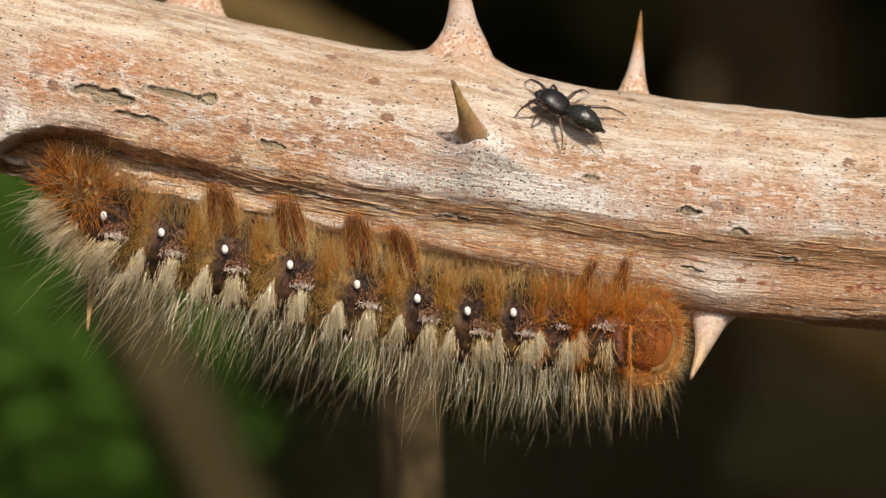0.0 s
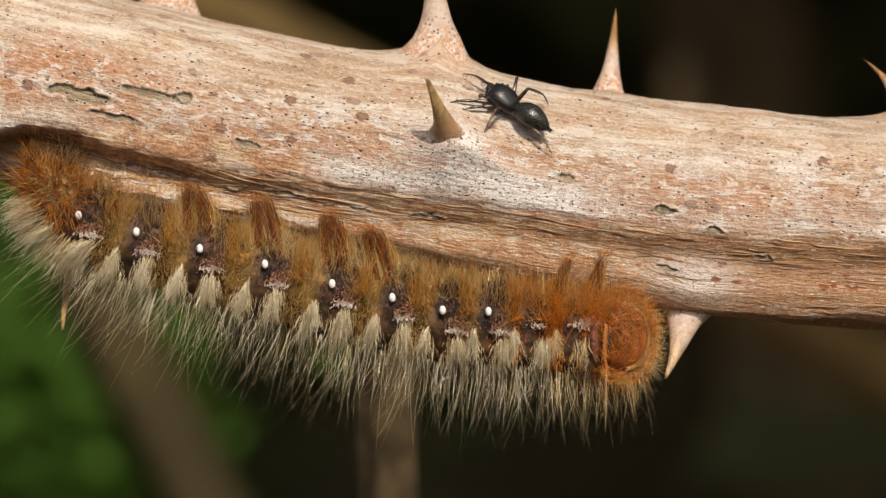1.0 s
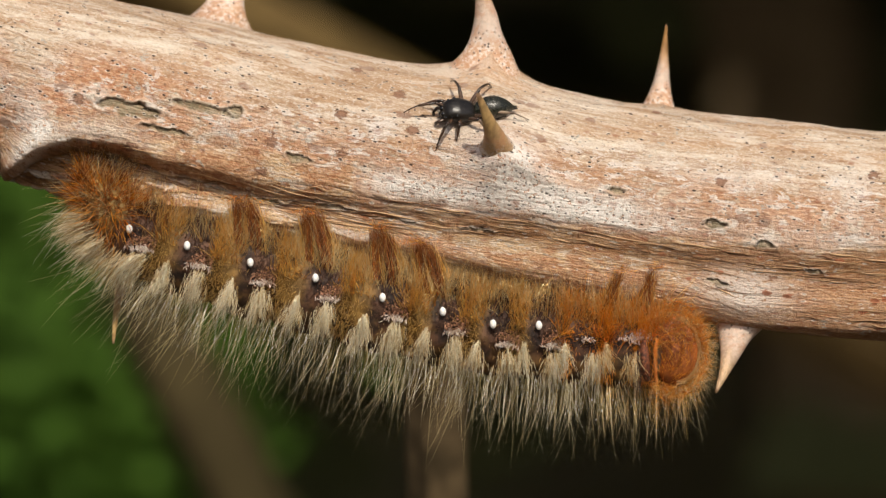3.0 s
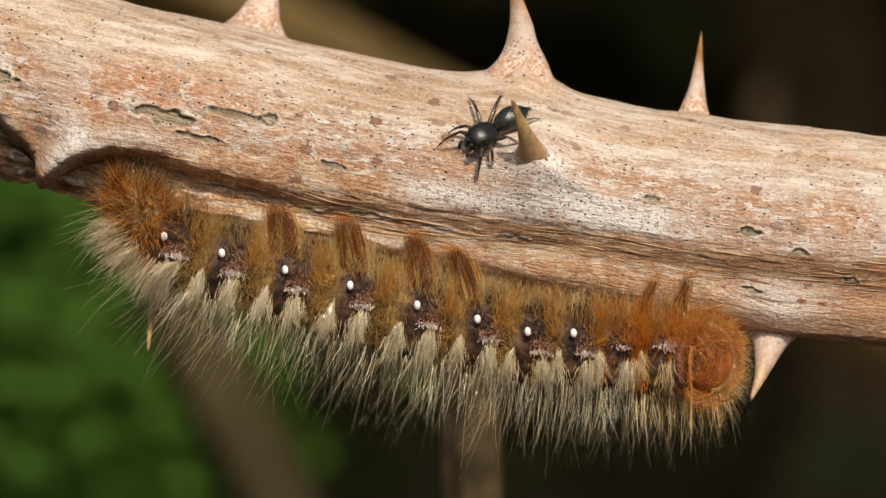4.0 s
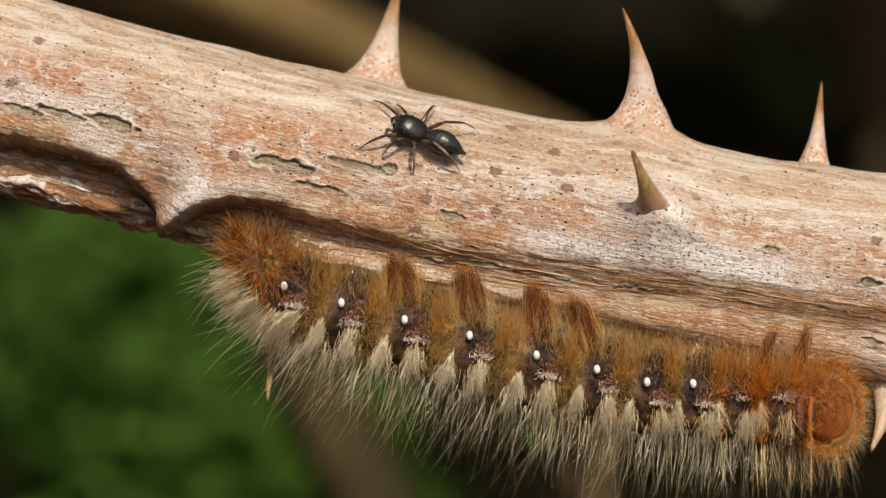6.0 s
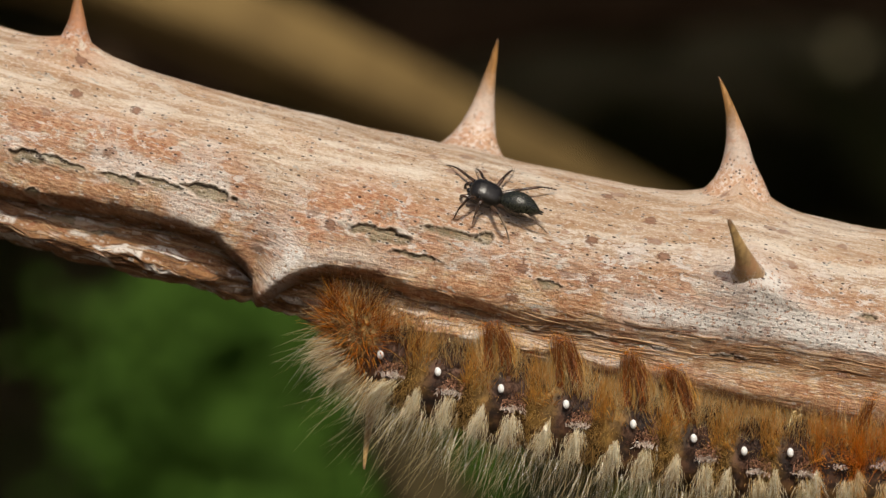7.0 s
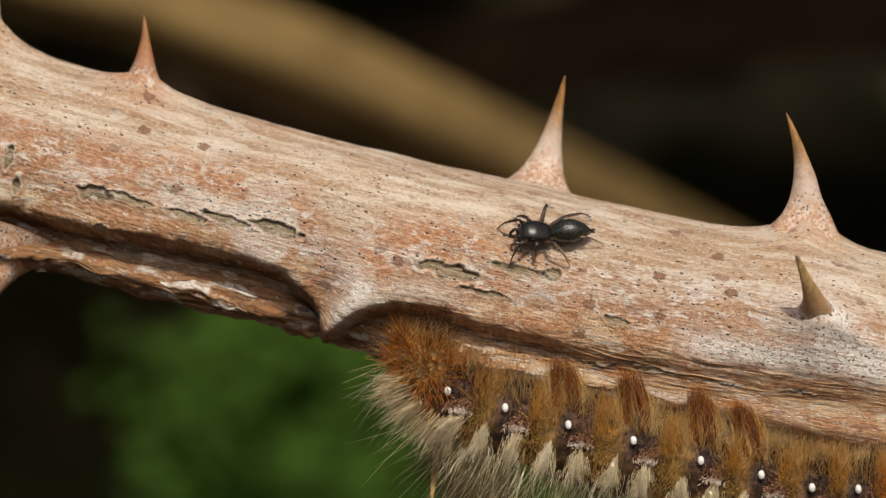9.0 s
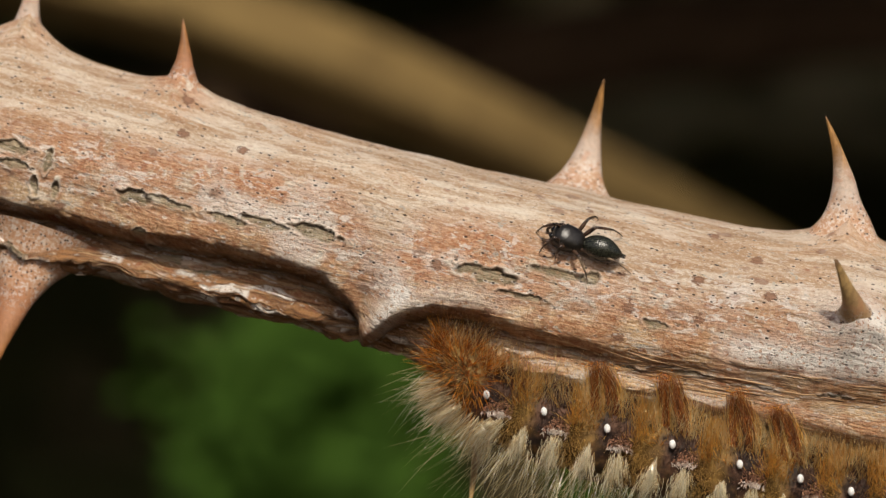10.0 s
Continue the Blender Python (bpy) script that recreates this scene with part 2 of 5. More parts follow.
def skin_material():
    m = Mat("caterpillar_skin", 0.7, 0.3)
    co = m.coords()
    n = m.noise(co, 900, 5, 0.65)
    olive = m.mix(m.ramp(n, 0.35, 0.65), (0.13, 0.072, 0.018), (0.27, 0.155, 0.04))
    dark = m.mix(m.ramp(n, 0.4, 0.65), (0.022, 0.013, 0.010), (0.12, 0.06, 0.035))
    col = m.mix(m.attr("dark"), olive, dark)
    m.colour(col)
    m.bump(n, 0.6, 0.0002)
    return m.m


def plain_material(name, a, b, scale, rough=0.6, spec=0.4, bump=0.3, dist=0.0001, detail=5):
    m = Mat(name, rough, spec)
    n = m.noise(m.coords(), scale, detail, 0.6)
    m.colour(m.mix(m.ramp(n, 0.35, 0.65), a, b))
    if bump:
        m.bump(n, bump, dist)
    return m.m


def leaf_material(name, a, b, trans=0.3):
    m = Mat(name, 0.75, 0.15)
    col = m.mix(m.island(), a, b)
    m.colour(col)
    m.translucent(trans, col)
    return m.m


BARK = bark_material()
THORN_PALE = thorn_material("thorn_pale", (0.45, 0.25, 0.14), (0.58, 0.45, 0.36), (0.43, 0.22, 0.07))
THORN_RED = thorn_material("thorn_reddish", (0.50, 0.27, 0.15), (0.42, 0.19, 0.09), (0.34, 0.15, 0.05))
THORN_LOW = thorn_material("thorn_pinkish", (0.64, 0.45, 0.37), (0.64, 0.49, 0.39), (0.60, 0.41, 0.24))
THORN_NEAR = thorn_material("thorn_grey_brown", (0.64, 0.51, 0.38), (0.40, 0.25, 0.12), (0.42, 0.27, 0.11))
SKIN = skin_material()
HAIR_ORANGE = hair_material("hair_golden_brown", (0.72, 0.36, 0.055), (1.0, 0.70, 0.20), 0.28, 0.8, 0.5, coat=0.4)
HAIR_GOLD = hair_material("hair_gold", (0.95, 0.60, 0.20), (1.0, 0.86, 0.50), 0.36, 0.9, 0.1, metal=0.85)
HAIR_OLIVE = hair_material("hair_olive_brown", (0.22, 0.12, 0.028), (0.78, 0.50, 0.15), 0.35, 0.6, 0.3)
HAIR_RUST = hair_material("hair_rust", (0.80, 0.27, 0.012), (1.0, 0.55, 0.05), 0.28, 0.8, 0.6, coat=0.4)
HAIR_BROWN = hair_material("hair_red_brown", (0.09, 0.026, 0.007), (0.48, 0.16, 0.030), 0.22, 0.8, 0.2, coat=0.6)
HAIR_DARK = hair_material("hair_dark_brown", (0.022, 0.011, 0.008), (0.14, 0.062, 0.036), 0.7, 0.15, 0.1)
HAIR_CREAM = hair_material("hair_cream", (0.58, 0.42, 0.18), (1.0, 0.91, 0.62), 0.28, 0.8, 0.4, coat=0.6)
# near-white hair colour that stands in for strands glinting in the sun
HAIR_GLINT = hair_material("hair_glint", (0.95, 0.84, 0.54), (1.0, 0.94, 0.72), 0.2, 1.0, 0.25, coat=1.0, metal=0.25, gloss=0.06)
HAIR_LONG = hair_material("hair_pale_long", (0.50, 0.38, 0.16), (1.0, 0.87, 0.52), 0.2, 0.8, 0.4, coat=1.0, metal=0.1, gloss=0.06)
# golden hair with the shade under the body put into its colour
HAIR_SHADED = hair_material("hair_shaded_gold", (0.16, 0.11, 0.028), (0.56, 0.42, 0.14), 0.24, 0.8, 0.35, coat=1.0, gloss=0.08)
HAIR_STRAW = hair_material("hair_straw", (0.90, 0.62, 0.22), (1.0, 0.90, 0.58), 0.3, 0.8, 0.4, coat=0.4)
BARK_FIBRE = hair_material("bark_fibre", (0.15, 0.065, 0.024), (0.56, 0.37, 0.20), 0.65, 0.25, 0.0)
BARK_FLAKE = hair_material("bark_flake", (0.20, 0.11, 0.06), (0.62, 0.49, 0.37), 0.7, 0.25, 0.0)
# for beads added to imitate sun glints on the hairs
GLINT_BEAD = plain_material("glint_bead", (0.80, 0.78, 0.72), (0.9, 0.88, 0.84), 2000, 0.12, 1.0, 0.1)
SCALE_PALE = hair_material("scale_pale", (0.66, 0.50, 0.40), (1.0, 0.95, 0.88), 0.5, 0.3, 0.2)
SCALE_BROWN = hair_material("scale_brown", (0.10, 0.04, 0.022), (0.62, 0.33, 0.20), 0.5, 0.3, 0.1)
DOT_WHITE = plain_material("spot_white", (0.78, 0.78, 0.75), (0.86, 0.86, 0.84), 2000, 0.4, 0.5, 0.1)
MARK_BROWN = plain_material("mark_brown", (0.03, 0.010, 0.006), (0.22, 0.07, 0.03), 5200, 0.6, 0.3, 0.8, 0.00012)
HEAD_MAT = plain_material("head_capsule", (0.17, 0.042, 0.008), (0.36, 0.105, 0.015), 900, 0.65, 0.5, 0.4)
SPIDER_BLACK = plain_material("spider_black", (0.007, 0.006, 0.005), (0.016, 0.013, 0.010), 6500, 0.3, 0.5, 0.5, 0.00004)
SPIDER_BELLY = plain_material("spider_bronze", (0.008, 0.009, 0.006), (0.030, 0.031, 0.020), 7500, 0.24, 0.6, 0.6, 0.00005)
SPIDER_NAP = plain_material("spider_nap", (0.012, 0.011, 0.008), (0.07, 0.062, 0.045), 2500, 0.4, 0.6, 0)
SPIDER_LEG = plain_material("spider_leg", (0.012, 0.008, 0.006), (0.085, 0.048, 0.03), 1800, 0.25, 0.7, 0.2)
SPIDER_TAN = plain_material("spider_leg_tan", (0.05, 0.028, 0.018), (0.30, 0.22, 0.15), 1800, 0.4, 0.5, 0.2)
EYE_MAT = plain_material("spider_eye", (0.004, 0.004, 0.004), (0.008, 0.008, 0.008), 100, 0.08, 0.7, 0)
CANE_TAN = plain_material("cane_tan", (0.135, 0.089, 0.034), (0.205, 0.138, 0.052), 90, 0.8, 0.1)
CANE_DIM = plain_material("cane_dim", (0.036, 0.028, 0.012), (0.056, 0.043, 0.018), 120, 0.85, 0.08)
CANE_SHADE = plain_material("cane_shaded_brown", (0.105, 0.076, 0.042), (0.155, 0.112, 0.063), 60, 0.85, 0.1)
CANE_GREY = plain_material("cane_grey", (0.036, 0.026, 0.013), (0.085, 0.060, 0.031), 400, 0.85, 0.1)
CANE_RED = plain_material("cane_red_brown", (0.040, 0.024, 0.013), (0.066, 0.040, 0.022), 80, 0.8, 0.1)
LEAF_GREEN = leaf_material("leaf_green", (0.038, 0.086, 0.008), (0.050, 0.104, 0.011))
# the same green leaf, its colour brightened for the more sunlit patch
LEAF_BRIGHT = leaf_material("leaf_green_bright", (0.056, 0.126, 0.013), (0.072, 0.145, 0.017))
LEAF_DARK = leaf_material("leaf_dark", (0.045, 0.060, 0.020), (0.062, 0.074, 0.027), 0.2)
# LEAF_DARK's colour lifted to lighten the leaves in the thicket's shade
LEAF_SHADE = leaf_material("leaf_shade_lifted", (0.090, 0.098, 0.042), (0.115, 0.122, 0.052), 0.2)
SOIL = plain_material("soil", (0.025, 0.018, 0.012), (0.075, 0.055, 0.035), 40, 0.95, 0.2, 0.8, 0.01)
BANK = plain_material("bank_humus", (0.15, 0.13, 0.07), (0.25, 0.215, 0.12), 12, 0.95, 0.1, 0.8, 0.02)


# ---- mesh helpers ----
RNG = np.random.default_rng(7)


def mesh_part(name, verts, faces, material, parent=None, label="", smooth=True):
    """One mesh object from world points in metres; under parent, it is kept in the parent's space."""
    verts = np.asarray(verts, dtype=float)
    base = Vector((0, 0, 0))
    up = parent
    while up is not None:
        base += up.location
        up = up.parent
    data = bpy.data.meshes.new(name)
    data.from_pydata((verts - np.array(base)).tolist(), [], faces.tolist() if isinstance(faces, np.ndarray) else faces)
    data.materials.append(material)
    if smooth:
        data.polygons.foreach_set("use_smooth", np.ones(len(data.polygons), dtype=bool))
    data.update()
    ob = new(name, data)
    if parent is not None:
        ob.parent = parent
    if label:
        tagged(ob, label)
    return ob


def root(name, at, label, category, group="", kind=""):
    ob = new(name)
    ob.empty_display_size = 0.002
    ob.location = at
    return tagged(ob, label, category, group, kind)


def smooth_noise(u, v, seed):
    """Smooth value noise of two array coordinates, about -1 to 1."""
    table = np.random.default_rng(seed).uniform(-1, 1, (256, 256))
    iu, iv = np.floor(u).astype(int), np.floor(v).astype(int)
    fu, fv = u - iu, v - iv
    fu, fv = fu * fu * (3 - 2 * fu), fv * fv * (3 - 2 * fv)
    a, b = table[iu % 256, iv % 256], table[(iu + 1) % 256, iv % 256]
    c, d = table[iu % 256, (iv + 1) % 256], table[(iu + 1) % 256, (iv + 1) % 256]
    return (a * (1 - fu) + b * fu) * (1 - fv) + (c * (1 - fu) + d * fu) * fv


def grid_faces(rows, cols, closed):
    i, j = np.meshgrid(np.arange(rows - 1), np.arange(cols if closed else cols - 1), indexing="ij")
    k = (j + 1) % cols
    return np.stack([i * cols + j, (i + 1) * cols + j, (i + 1) * cols + k, i * cols + k], -1).reshape(-1, 4)


def step(x, lo, hi):
    k = np.clip((x - lo) / (hi - lo), 0, 1)
    return k * k * (3 - 2 * k)


def tube(path, radii, sides=16, cap=True):
    """Verts and faces of a round tube along a path of points, metres."""
    path = np.asarray(path, float)
    tang = np.gradient(path, axis=0)
    tang /= np.linalg.norm(tang, axis=1)[:, None]
    ref = np.array([0.0, 0, 1]) if abs(tang[:, 2]).mean() < 0.8 else np.array([0.0, 1, 0])
    side = np.cross(tang, ref)
    side /= np.linalg.norm(side, axis=1)[:, None]
    other = np.cross(side, tang)
    a = np.linspace(0, 2 * np.pi, sides, endpoint=False)
    radii = np.broadcast_to(np.asarray(radii, float), (len(path),))
    v = path[:, None] + radii[:, None, None] * (np.cos(a)[None, :, None] * side[:, None] + np.sin(a)[None, :, None] * other[:, None])
    faces = grid_faces(len(path), sides, True).tolist()
    if cap:
        faces += [list(range(sides)), list(range((len(path) - 1) * sides, len(path) * sides))[::-1]]
    return v.reshape(-1, 3), faces


def curve_through(points, count):
    """A smooth path through a few points, without overshoot."""
    p = np.asarray(points, float)
    d = np.concatenate([[0], np.cumsum(np.linalg.norm(np.diff(p, axis=0), axis=1))])
    dense = np.stack([np.interp(np.linspace(0, d[-1], 16 * count), d, p[:, k]) for k in range(3)], -1)
    width = max(3, 16 * count // 14)
    pad = np.concatenate([np.repeat(dense[:1], width, 0), dense, np.repeat(dense[-1:], width, 0)])
    soft = np.stack([np.convolve(pad[:, k], np.hanning(2 * width + 1) / np.hanning(2 * width + 1).sum(), "same") for k in range(3)], -1)[width:-width]
    soft[0], soft[-1] = dense[0], dense[-1]
    return soft[np.linspace(0, len(soft) - 1, count).astype(int)]


def ellipsoid(centre, axes, rows=18, cols=24, dent=0.0, seed=1):
    """Verts and faces of a rounded body; axes is a 3 x 3 array of half axes."""
    th = np.linspace(0.02, np.pi - 0.02, rows)
    ph = np.linspace(0, 2 * np.pi, cols, endpoint=False)
    t, p = np.meshgrid(th, ph, indexing="ij")
    d = np.stack([np.cos(t), np.sin(t) * np.cos(p), np.sin(t) * np.sin(p)], -1).reshape(-1, 3)
    r = 1 + dent * smooth_noise(d[:, 0] * 3 + 9, np.arctan2(d[:, 2], d[:, 1]) * 2 + 9, seed)
    faces = grid_faces(rows, cols, True).tolist() + [list(range(cols)), list(range((rows - 1) * cols, rows * cols))[::-1]]
    return np.asarray(centre) + (d * r[:, None]) @ np.asarray(axes), faces


def joined(pieces):
    verts, faces, n = [], [], 0
    for v, f in pieces:
        verts.append(np.asarray(v))
        faces += [[i + n for i in q] for q in f]
        n += len(v)
    return np.vstack(verts), faces


# ---- the bramble stem ----
AXIS = np.polyfit([-60, -53, -46, -40.5, -32.7, -24.2, -15.3, -2.9, 10.3, 16, 21.6, 31.5],
                  [20.2, 18.6, 16.8, 15.15, 13.2, 10.95, 8.95, 6.8, 4.3, 3.5, 2.75, 1.85], 3)
X0, X1, RAD = -70.0, 42.0, 7.15


def axis_z(x):
    """Height of the stem's axis (mm) over the lens axis; beyond the near stretch it runs on and arches down to the ground."""
    x = np.asarray(x, float)
    k = np.clip(x, X0, X1)
    z = np.polyval(AXIS, k) + np.polyval(np.polyder(AXIS), k) * (x - k)
    z = z - np.where(x < X0, 0.00105 * (x - X0) ** 2, 0) - np.where(x > X1, 0.0011 * (x - X1) ** 2, 0)
    return z


def lip_z(x):
    """Height (mm) of the furrow's upper lip, with the hooked prickle's dip in it."""
    xs = [-75, -59.5, -52.8, -49, -43, -38.5, -36, -34.2, -33.2, -32.4, -31, -29, -26, -21.5, -15.4, -6.6, 0.6, 7, 16.7, 24.8, 31.5, 42]
    zs = [20.2, 16.3, 14.7, 14.1, 12.8, 11.7, 10.8, 9.2, 7.6, 7.5, 8.4, 8.8, 8.6, 7.3, 5.9, 4.6, 3.7, 2.75, 1.5, 0.7, 0.4, 0.2]
    return np.interp(x, xs, zs)


def stem_place(x, phi, lift=0.0):
    """World point on the stem (mm along, degrees round: 0 faces the lens, 90 is up), its normal and the stem's direction."""
    e = 0.05
    slope = (axis_z(x + e) - axis_z(x - e)) / (2 * e)
    along = Vector((1, 0, float(slope))).normalized()
    upward = Vector((-along.z, 0, along.x))
    a = radians(phi)
    n = Vector((0, -math.cos(a), 0)) + upward * math.sin(a)
    p = Vector((x, 0, float(axis_z(x)))) + n * (RAD + lift)
    return Vector((p.x * MM, p.y * MM, p.z * MM + EYE)), n, along


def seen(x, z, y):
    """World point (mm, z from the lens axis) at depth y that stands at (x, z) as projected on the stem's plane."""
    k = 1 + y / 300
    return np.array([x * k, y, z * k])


def stem_param(x, phi):
    """Along-axis place (mm) of the skin at phi that stands at x as projected on the stem's plane."""
    q = x
    for _ in range(6):
        slope = float(axis_z(q + 0.05) - axis_z(q - 0.05)) / 0.1
        c = 1 / math.sqrt(1 + slope * slope)
        a = radians(phi)
        here = (q - RAD * math.sin(a) * slope * c) / (1 - RAD * math.cos(a) / 300)
        q += x - here
    return q


def stem_face(x, z):
    """Along-axis place (mm) and angle (degrees) of the front skin that stands at (x, z) as projected on the stem's plane."""
    phi = 0.0
    for _ in range(12):
        q = stem_param(x, phi)
        slope = float(axis_z(q + 0.05) - axis_z(q - 0.05)) / 0.1
        c = 1 / math.sqrt(1 + slope * slope)
        zz = z * (1 - RAD * math.cos(radians(phi)) / 300)
        phi = math.degrees(math.asin(max(-0.98, min(0.98, (zz - float(axis_z(q))) / (RAD * c)))))
    return q, phi


# prickles: foot along and round, tip along and height and depth, half widths, flare of foot and of bark, material
PRICKLES = [
    (1.3, 86, -0.05, 22.2, -1.5, 1.2, 0.8, 2.9, 2.85, THORN_PALE),
    (-17.8, 116, -15.8, 24.9, 3.0, 1.15, 0.65, 2.9, 0.7, THORN_PALE),
    (13.5, 112, 14.1, 17.0, 3.5, 0.8, 0.6, 1.4, 0.8, THORN_PALE),
    (34.8, 100, 31.8, 13.4, 2.5, 0.9, 0.65, 1.8, 1.4, THORN_PALE),
    (-46.3, 74, -46.2, 29.4, -2.0, 0.8, 0.7, 2.6, 1.7, THORN_RED),
    (-57.9, 84, -57.0, 35.0, -1.0, 1.0, 0.8, 2.5, 2.6, THORN_PALE),
    (2.2, 13, 0.7, 11.9, -11.3, 0.85, 0.80, 2.7, 1.5, THORN_NEAR),
    (19.4, -60, 17.6, -9.3, -6.5, 0.8, 0.8, 3.4, 0.6, THORN_LOW),
    (-57.0, -68, -60.4, 3.0, -6.0, 1.6, 1.2, 3.4, 1.2, THORN_RED),
    (-23.8, -92, -25.3, -5.8, -6.0, 0.50, 0.46, 0.6, 0.2, THORN_NEAR),
]
# bark blisters: along, height, half length, half width (mm)
BLISTERS = [
    (-24.2, 10.95, 2.2, 0.6), (-18.9, 10.95, 2.2, 0.32), (-16.6, 10.6, 0.7, 0.45), (-21.4, 9.35, 1.7, 0.24), (-49.6, 16.55, 1.3, 0.55), (-47.2, 16.1, 1.6, 0.3),
    (-43.2, 15.0, 1.6, 0.3), (-40.2, 14.6, 1.7, 0.32), (-36.4, 13.9, 2.0, 0.55), (-40.2, 10.8, 1.7, 0.28), (-56.0, 19.0, 0.3, 0.95), (-57.0, 17.3, 0.35, 0.7),
    (-55.4, 17.3, 0.3, 0.7), (-58.6, 20.2, 1.3, 0.45), (-58.4, 18.9, 1.2, 0.35), (-49.2, 14.1, 0.5, 0.3), (-47.8, 13.0, 1.2, 0.4), (-12.0, 7.4, 1.0, 0.3), (-44.0, 11.2, 1.2, 0.25),
    (-14.6, 4.55, 1.7, 0.42), (-10.3, 4.05, 2.5, 0.26), (-20.8, 6.3, 1.8, 0.34), (-5.0, 2.6, 1.3, 0.2), (0.6, 1.9, 1.0, 0.2), (-17.4, 5.0, 1.0, 0.26), (17.6, 2.6, 0.9, 0.35), (21.2, 1.2, 0.7, 0.3), (17.5, -2.0, 0.8, 0.35), (10.6, 5.1, 0.6, 0.3), (24.5, -1.0, 0.6, 0.25),
    (-55.4, 14.5, 2.0, 0.35), (-51.0, 12.9, 1.6, 0.5), (-47.5, 11.5, 1.4, 0.4), (-44.5, 10.4, 1.6, 0.3), (-36.5, 9.3, 1.5, 0.3), (-53.5, 11.2, 1.8, 0.3), (-57.5, 12.6, 1.5, 0.3),
]

def bramble_stem():
    xs = np.concatenate([np.linspace(-620, X0 - 2, 60), np.arange(X0, X1, 0.1), np.linspace(X1 + 2, 640, 60)])
    phis = np.concatenate([np.linspace(-108, 118, 292), np.linspace(118, 252, 26)[1:-1]])
    n, k = len(xs), len(phis)
    x, phi = np.meshgrid(xs, phis, indexing="ij")
    a = np.radians(phi)
    w = RAD * a
    slope = (axis_z(xs + 0.05) - axis_z(xs - 0.05)) / 0.1
    cs = 1 / np.sqrt(1 + slope ** 2)
    # distance round the skin below (+) the furrow's lip
    marks = [stem_face(q, float(lip_z(q))) for q in np.arange(-72, 44, 0.4)]
    lip = np.interp(xs, [q for q, _ in marks], [math.sin(radians(f)) for _, f in marks])
    wob = 0.28 * smooth_noise(xs * 0.35, xs * 0 + 3.3, 11) + 0.14 * smooth_noise(xs * 1.2, xs * 0 + 8.1, 12)
    below = (RAD * np.arcsin(lip) + wob)[:, None] - w
    near = step(x, -80, -70) * (1 - step(x, 42, 60))
    deep = np.interp(xs, [-75, -50, -38, -27, -20, -10, 0, 15, 40], [0.42, 0.44, 0.46, 0.50, 0.22, 0.12, 0.085, 0.08, 0.075])
    ridge = np.interp(xs, [-75, -42, -35, -31, -25, -19, 40], [0.68, 0.68, 0.60, 0.32, 0.44, 0.88, 0.91])
    # below the lip the skin is a channel that ends in a lower ridge: profile in shares of the radius
    lipa = np.arcsin(lip) + wob / RAD
    last = math.radians(-97)
    q = np.clip((lipa[:, None] - a) / (lipa[:, None] - last), 0, 1)
    low_y, low_z = np.empty_like(q), np.empty_like(q)
    for i in range(n):
        cl, sl = math.cos(lipa[i]), math.sin(lipa[i])
        edge = 0.05 + 0.15 * float(step(xs[i], -22, 0))
        sink = 0.10 + 0.10 * float(step(xs[i], -22, 0))
        ks = [0, edge, 0.32, 0.62, 0.80, 0.90, 1.0]
        low_y[i] = np.interp(q[i], ks, [cl, cl - deep[i], cl - 0.75 * deep[i] - 0.02, ridge[i], ridge[i] - 0.10, 0.5 * ridge[i], math.cos(last)])
        low_z[i] = np.interp(q[i], ks, [sl, sl - sink, sl + (-0.84 - sl) * 0.5, -0.84, -0.94, -1.0, math.sin(last)])
    use = (below > 0) & (a > last) & (near > 0.5)
    base_y, base_z = np.where(use, low_y, np.cos(a)), np.where(use, low_z, np.sin(a))
    for _ in range(3):
        base_y[:, 1:-1] = (base_y[:, :-2] + 2 * base_y[:, 1:-1] + base_y[:, 2:]) / 4
        base_z[:, 1:-1] = (base_z[:, :-2] + 2 * base_z[:, 1:-1] + base_z[:, 2:]) / 4
    soft = step(x, -16, -2)
    for _ in range(40):
        for base in (base_y, base_z):
            base[:, 1:-1] += soft[:, 1:-1] * ((base[:, :-2] + 2 * base[:, 1:-1] + base[:, 2:]) / 4 - base[:, 1:-1])
    h = (0.26 - 0.20 * step(x, -18, 2)) * np.exp(-((below + 0.5) / 0.9) ** 2) * near
    h += 0.30 * smooth_noise(x * 0.09, w * 0.22, 1) + 0.12 * smooth_noise(x * 0.3, w * 0.7, 2)
    rough = 0.35 + 0.75 * step(below, -1.0, 0.6)
    h += rough * (1 - 0.45 * step(below, 0, 0.5) * step(x, -14, 2)) * (0.06 * smooth_noise(x * 0.35, w * 3.4, 3) + 0.045 * smooth_noise(x * 0.8, w * 7.0, 4))
    h += 0.02 * smooth_noise(x * 3.0, w * 4.0, 5)
    h += 0.5 * step(x, 6, 15) * step(below, 6.0, 8.6) * near
    flaky = step(below, 0.3, 1.2) * (1 - step(x, -26, -8)) * near
    h += flaky * (0.34 * smooth_noise(x * 0.45, w * 1.3, 31) + 0.28 * np.abs(smooth_noise(x * 0.9, w * 2.4, 32)) - 0.1)
    # layered fibres that stand off on the lip's slope and on the furrow's floor
    layer = smooth_noise(x * 0.10, w * 1.9 + 0.05 * x, 33)
    h += 0.16 * (layer - np.floor(layer * 4) / 4) * 4 * step(below, -1.2, -0.2) * (1 - step(below, 3.2, 4.2)) * near * (0.5 - 0.3 * soft)
    # split fibres on the furrow's floor
    split = np.abs(smooth_noise(x * 0.16, w * 1.25 + 0.15 * x, 6))
    h -= (0.13 - 0.09 * step(x, -14, -2)) * step(below, 0.2, 1.0) * (1 - step(split, 0.0, 0.10)) * near
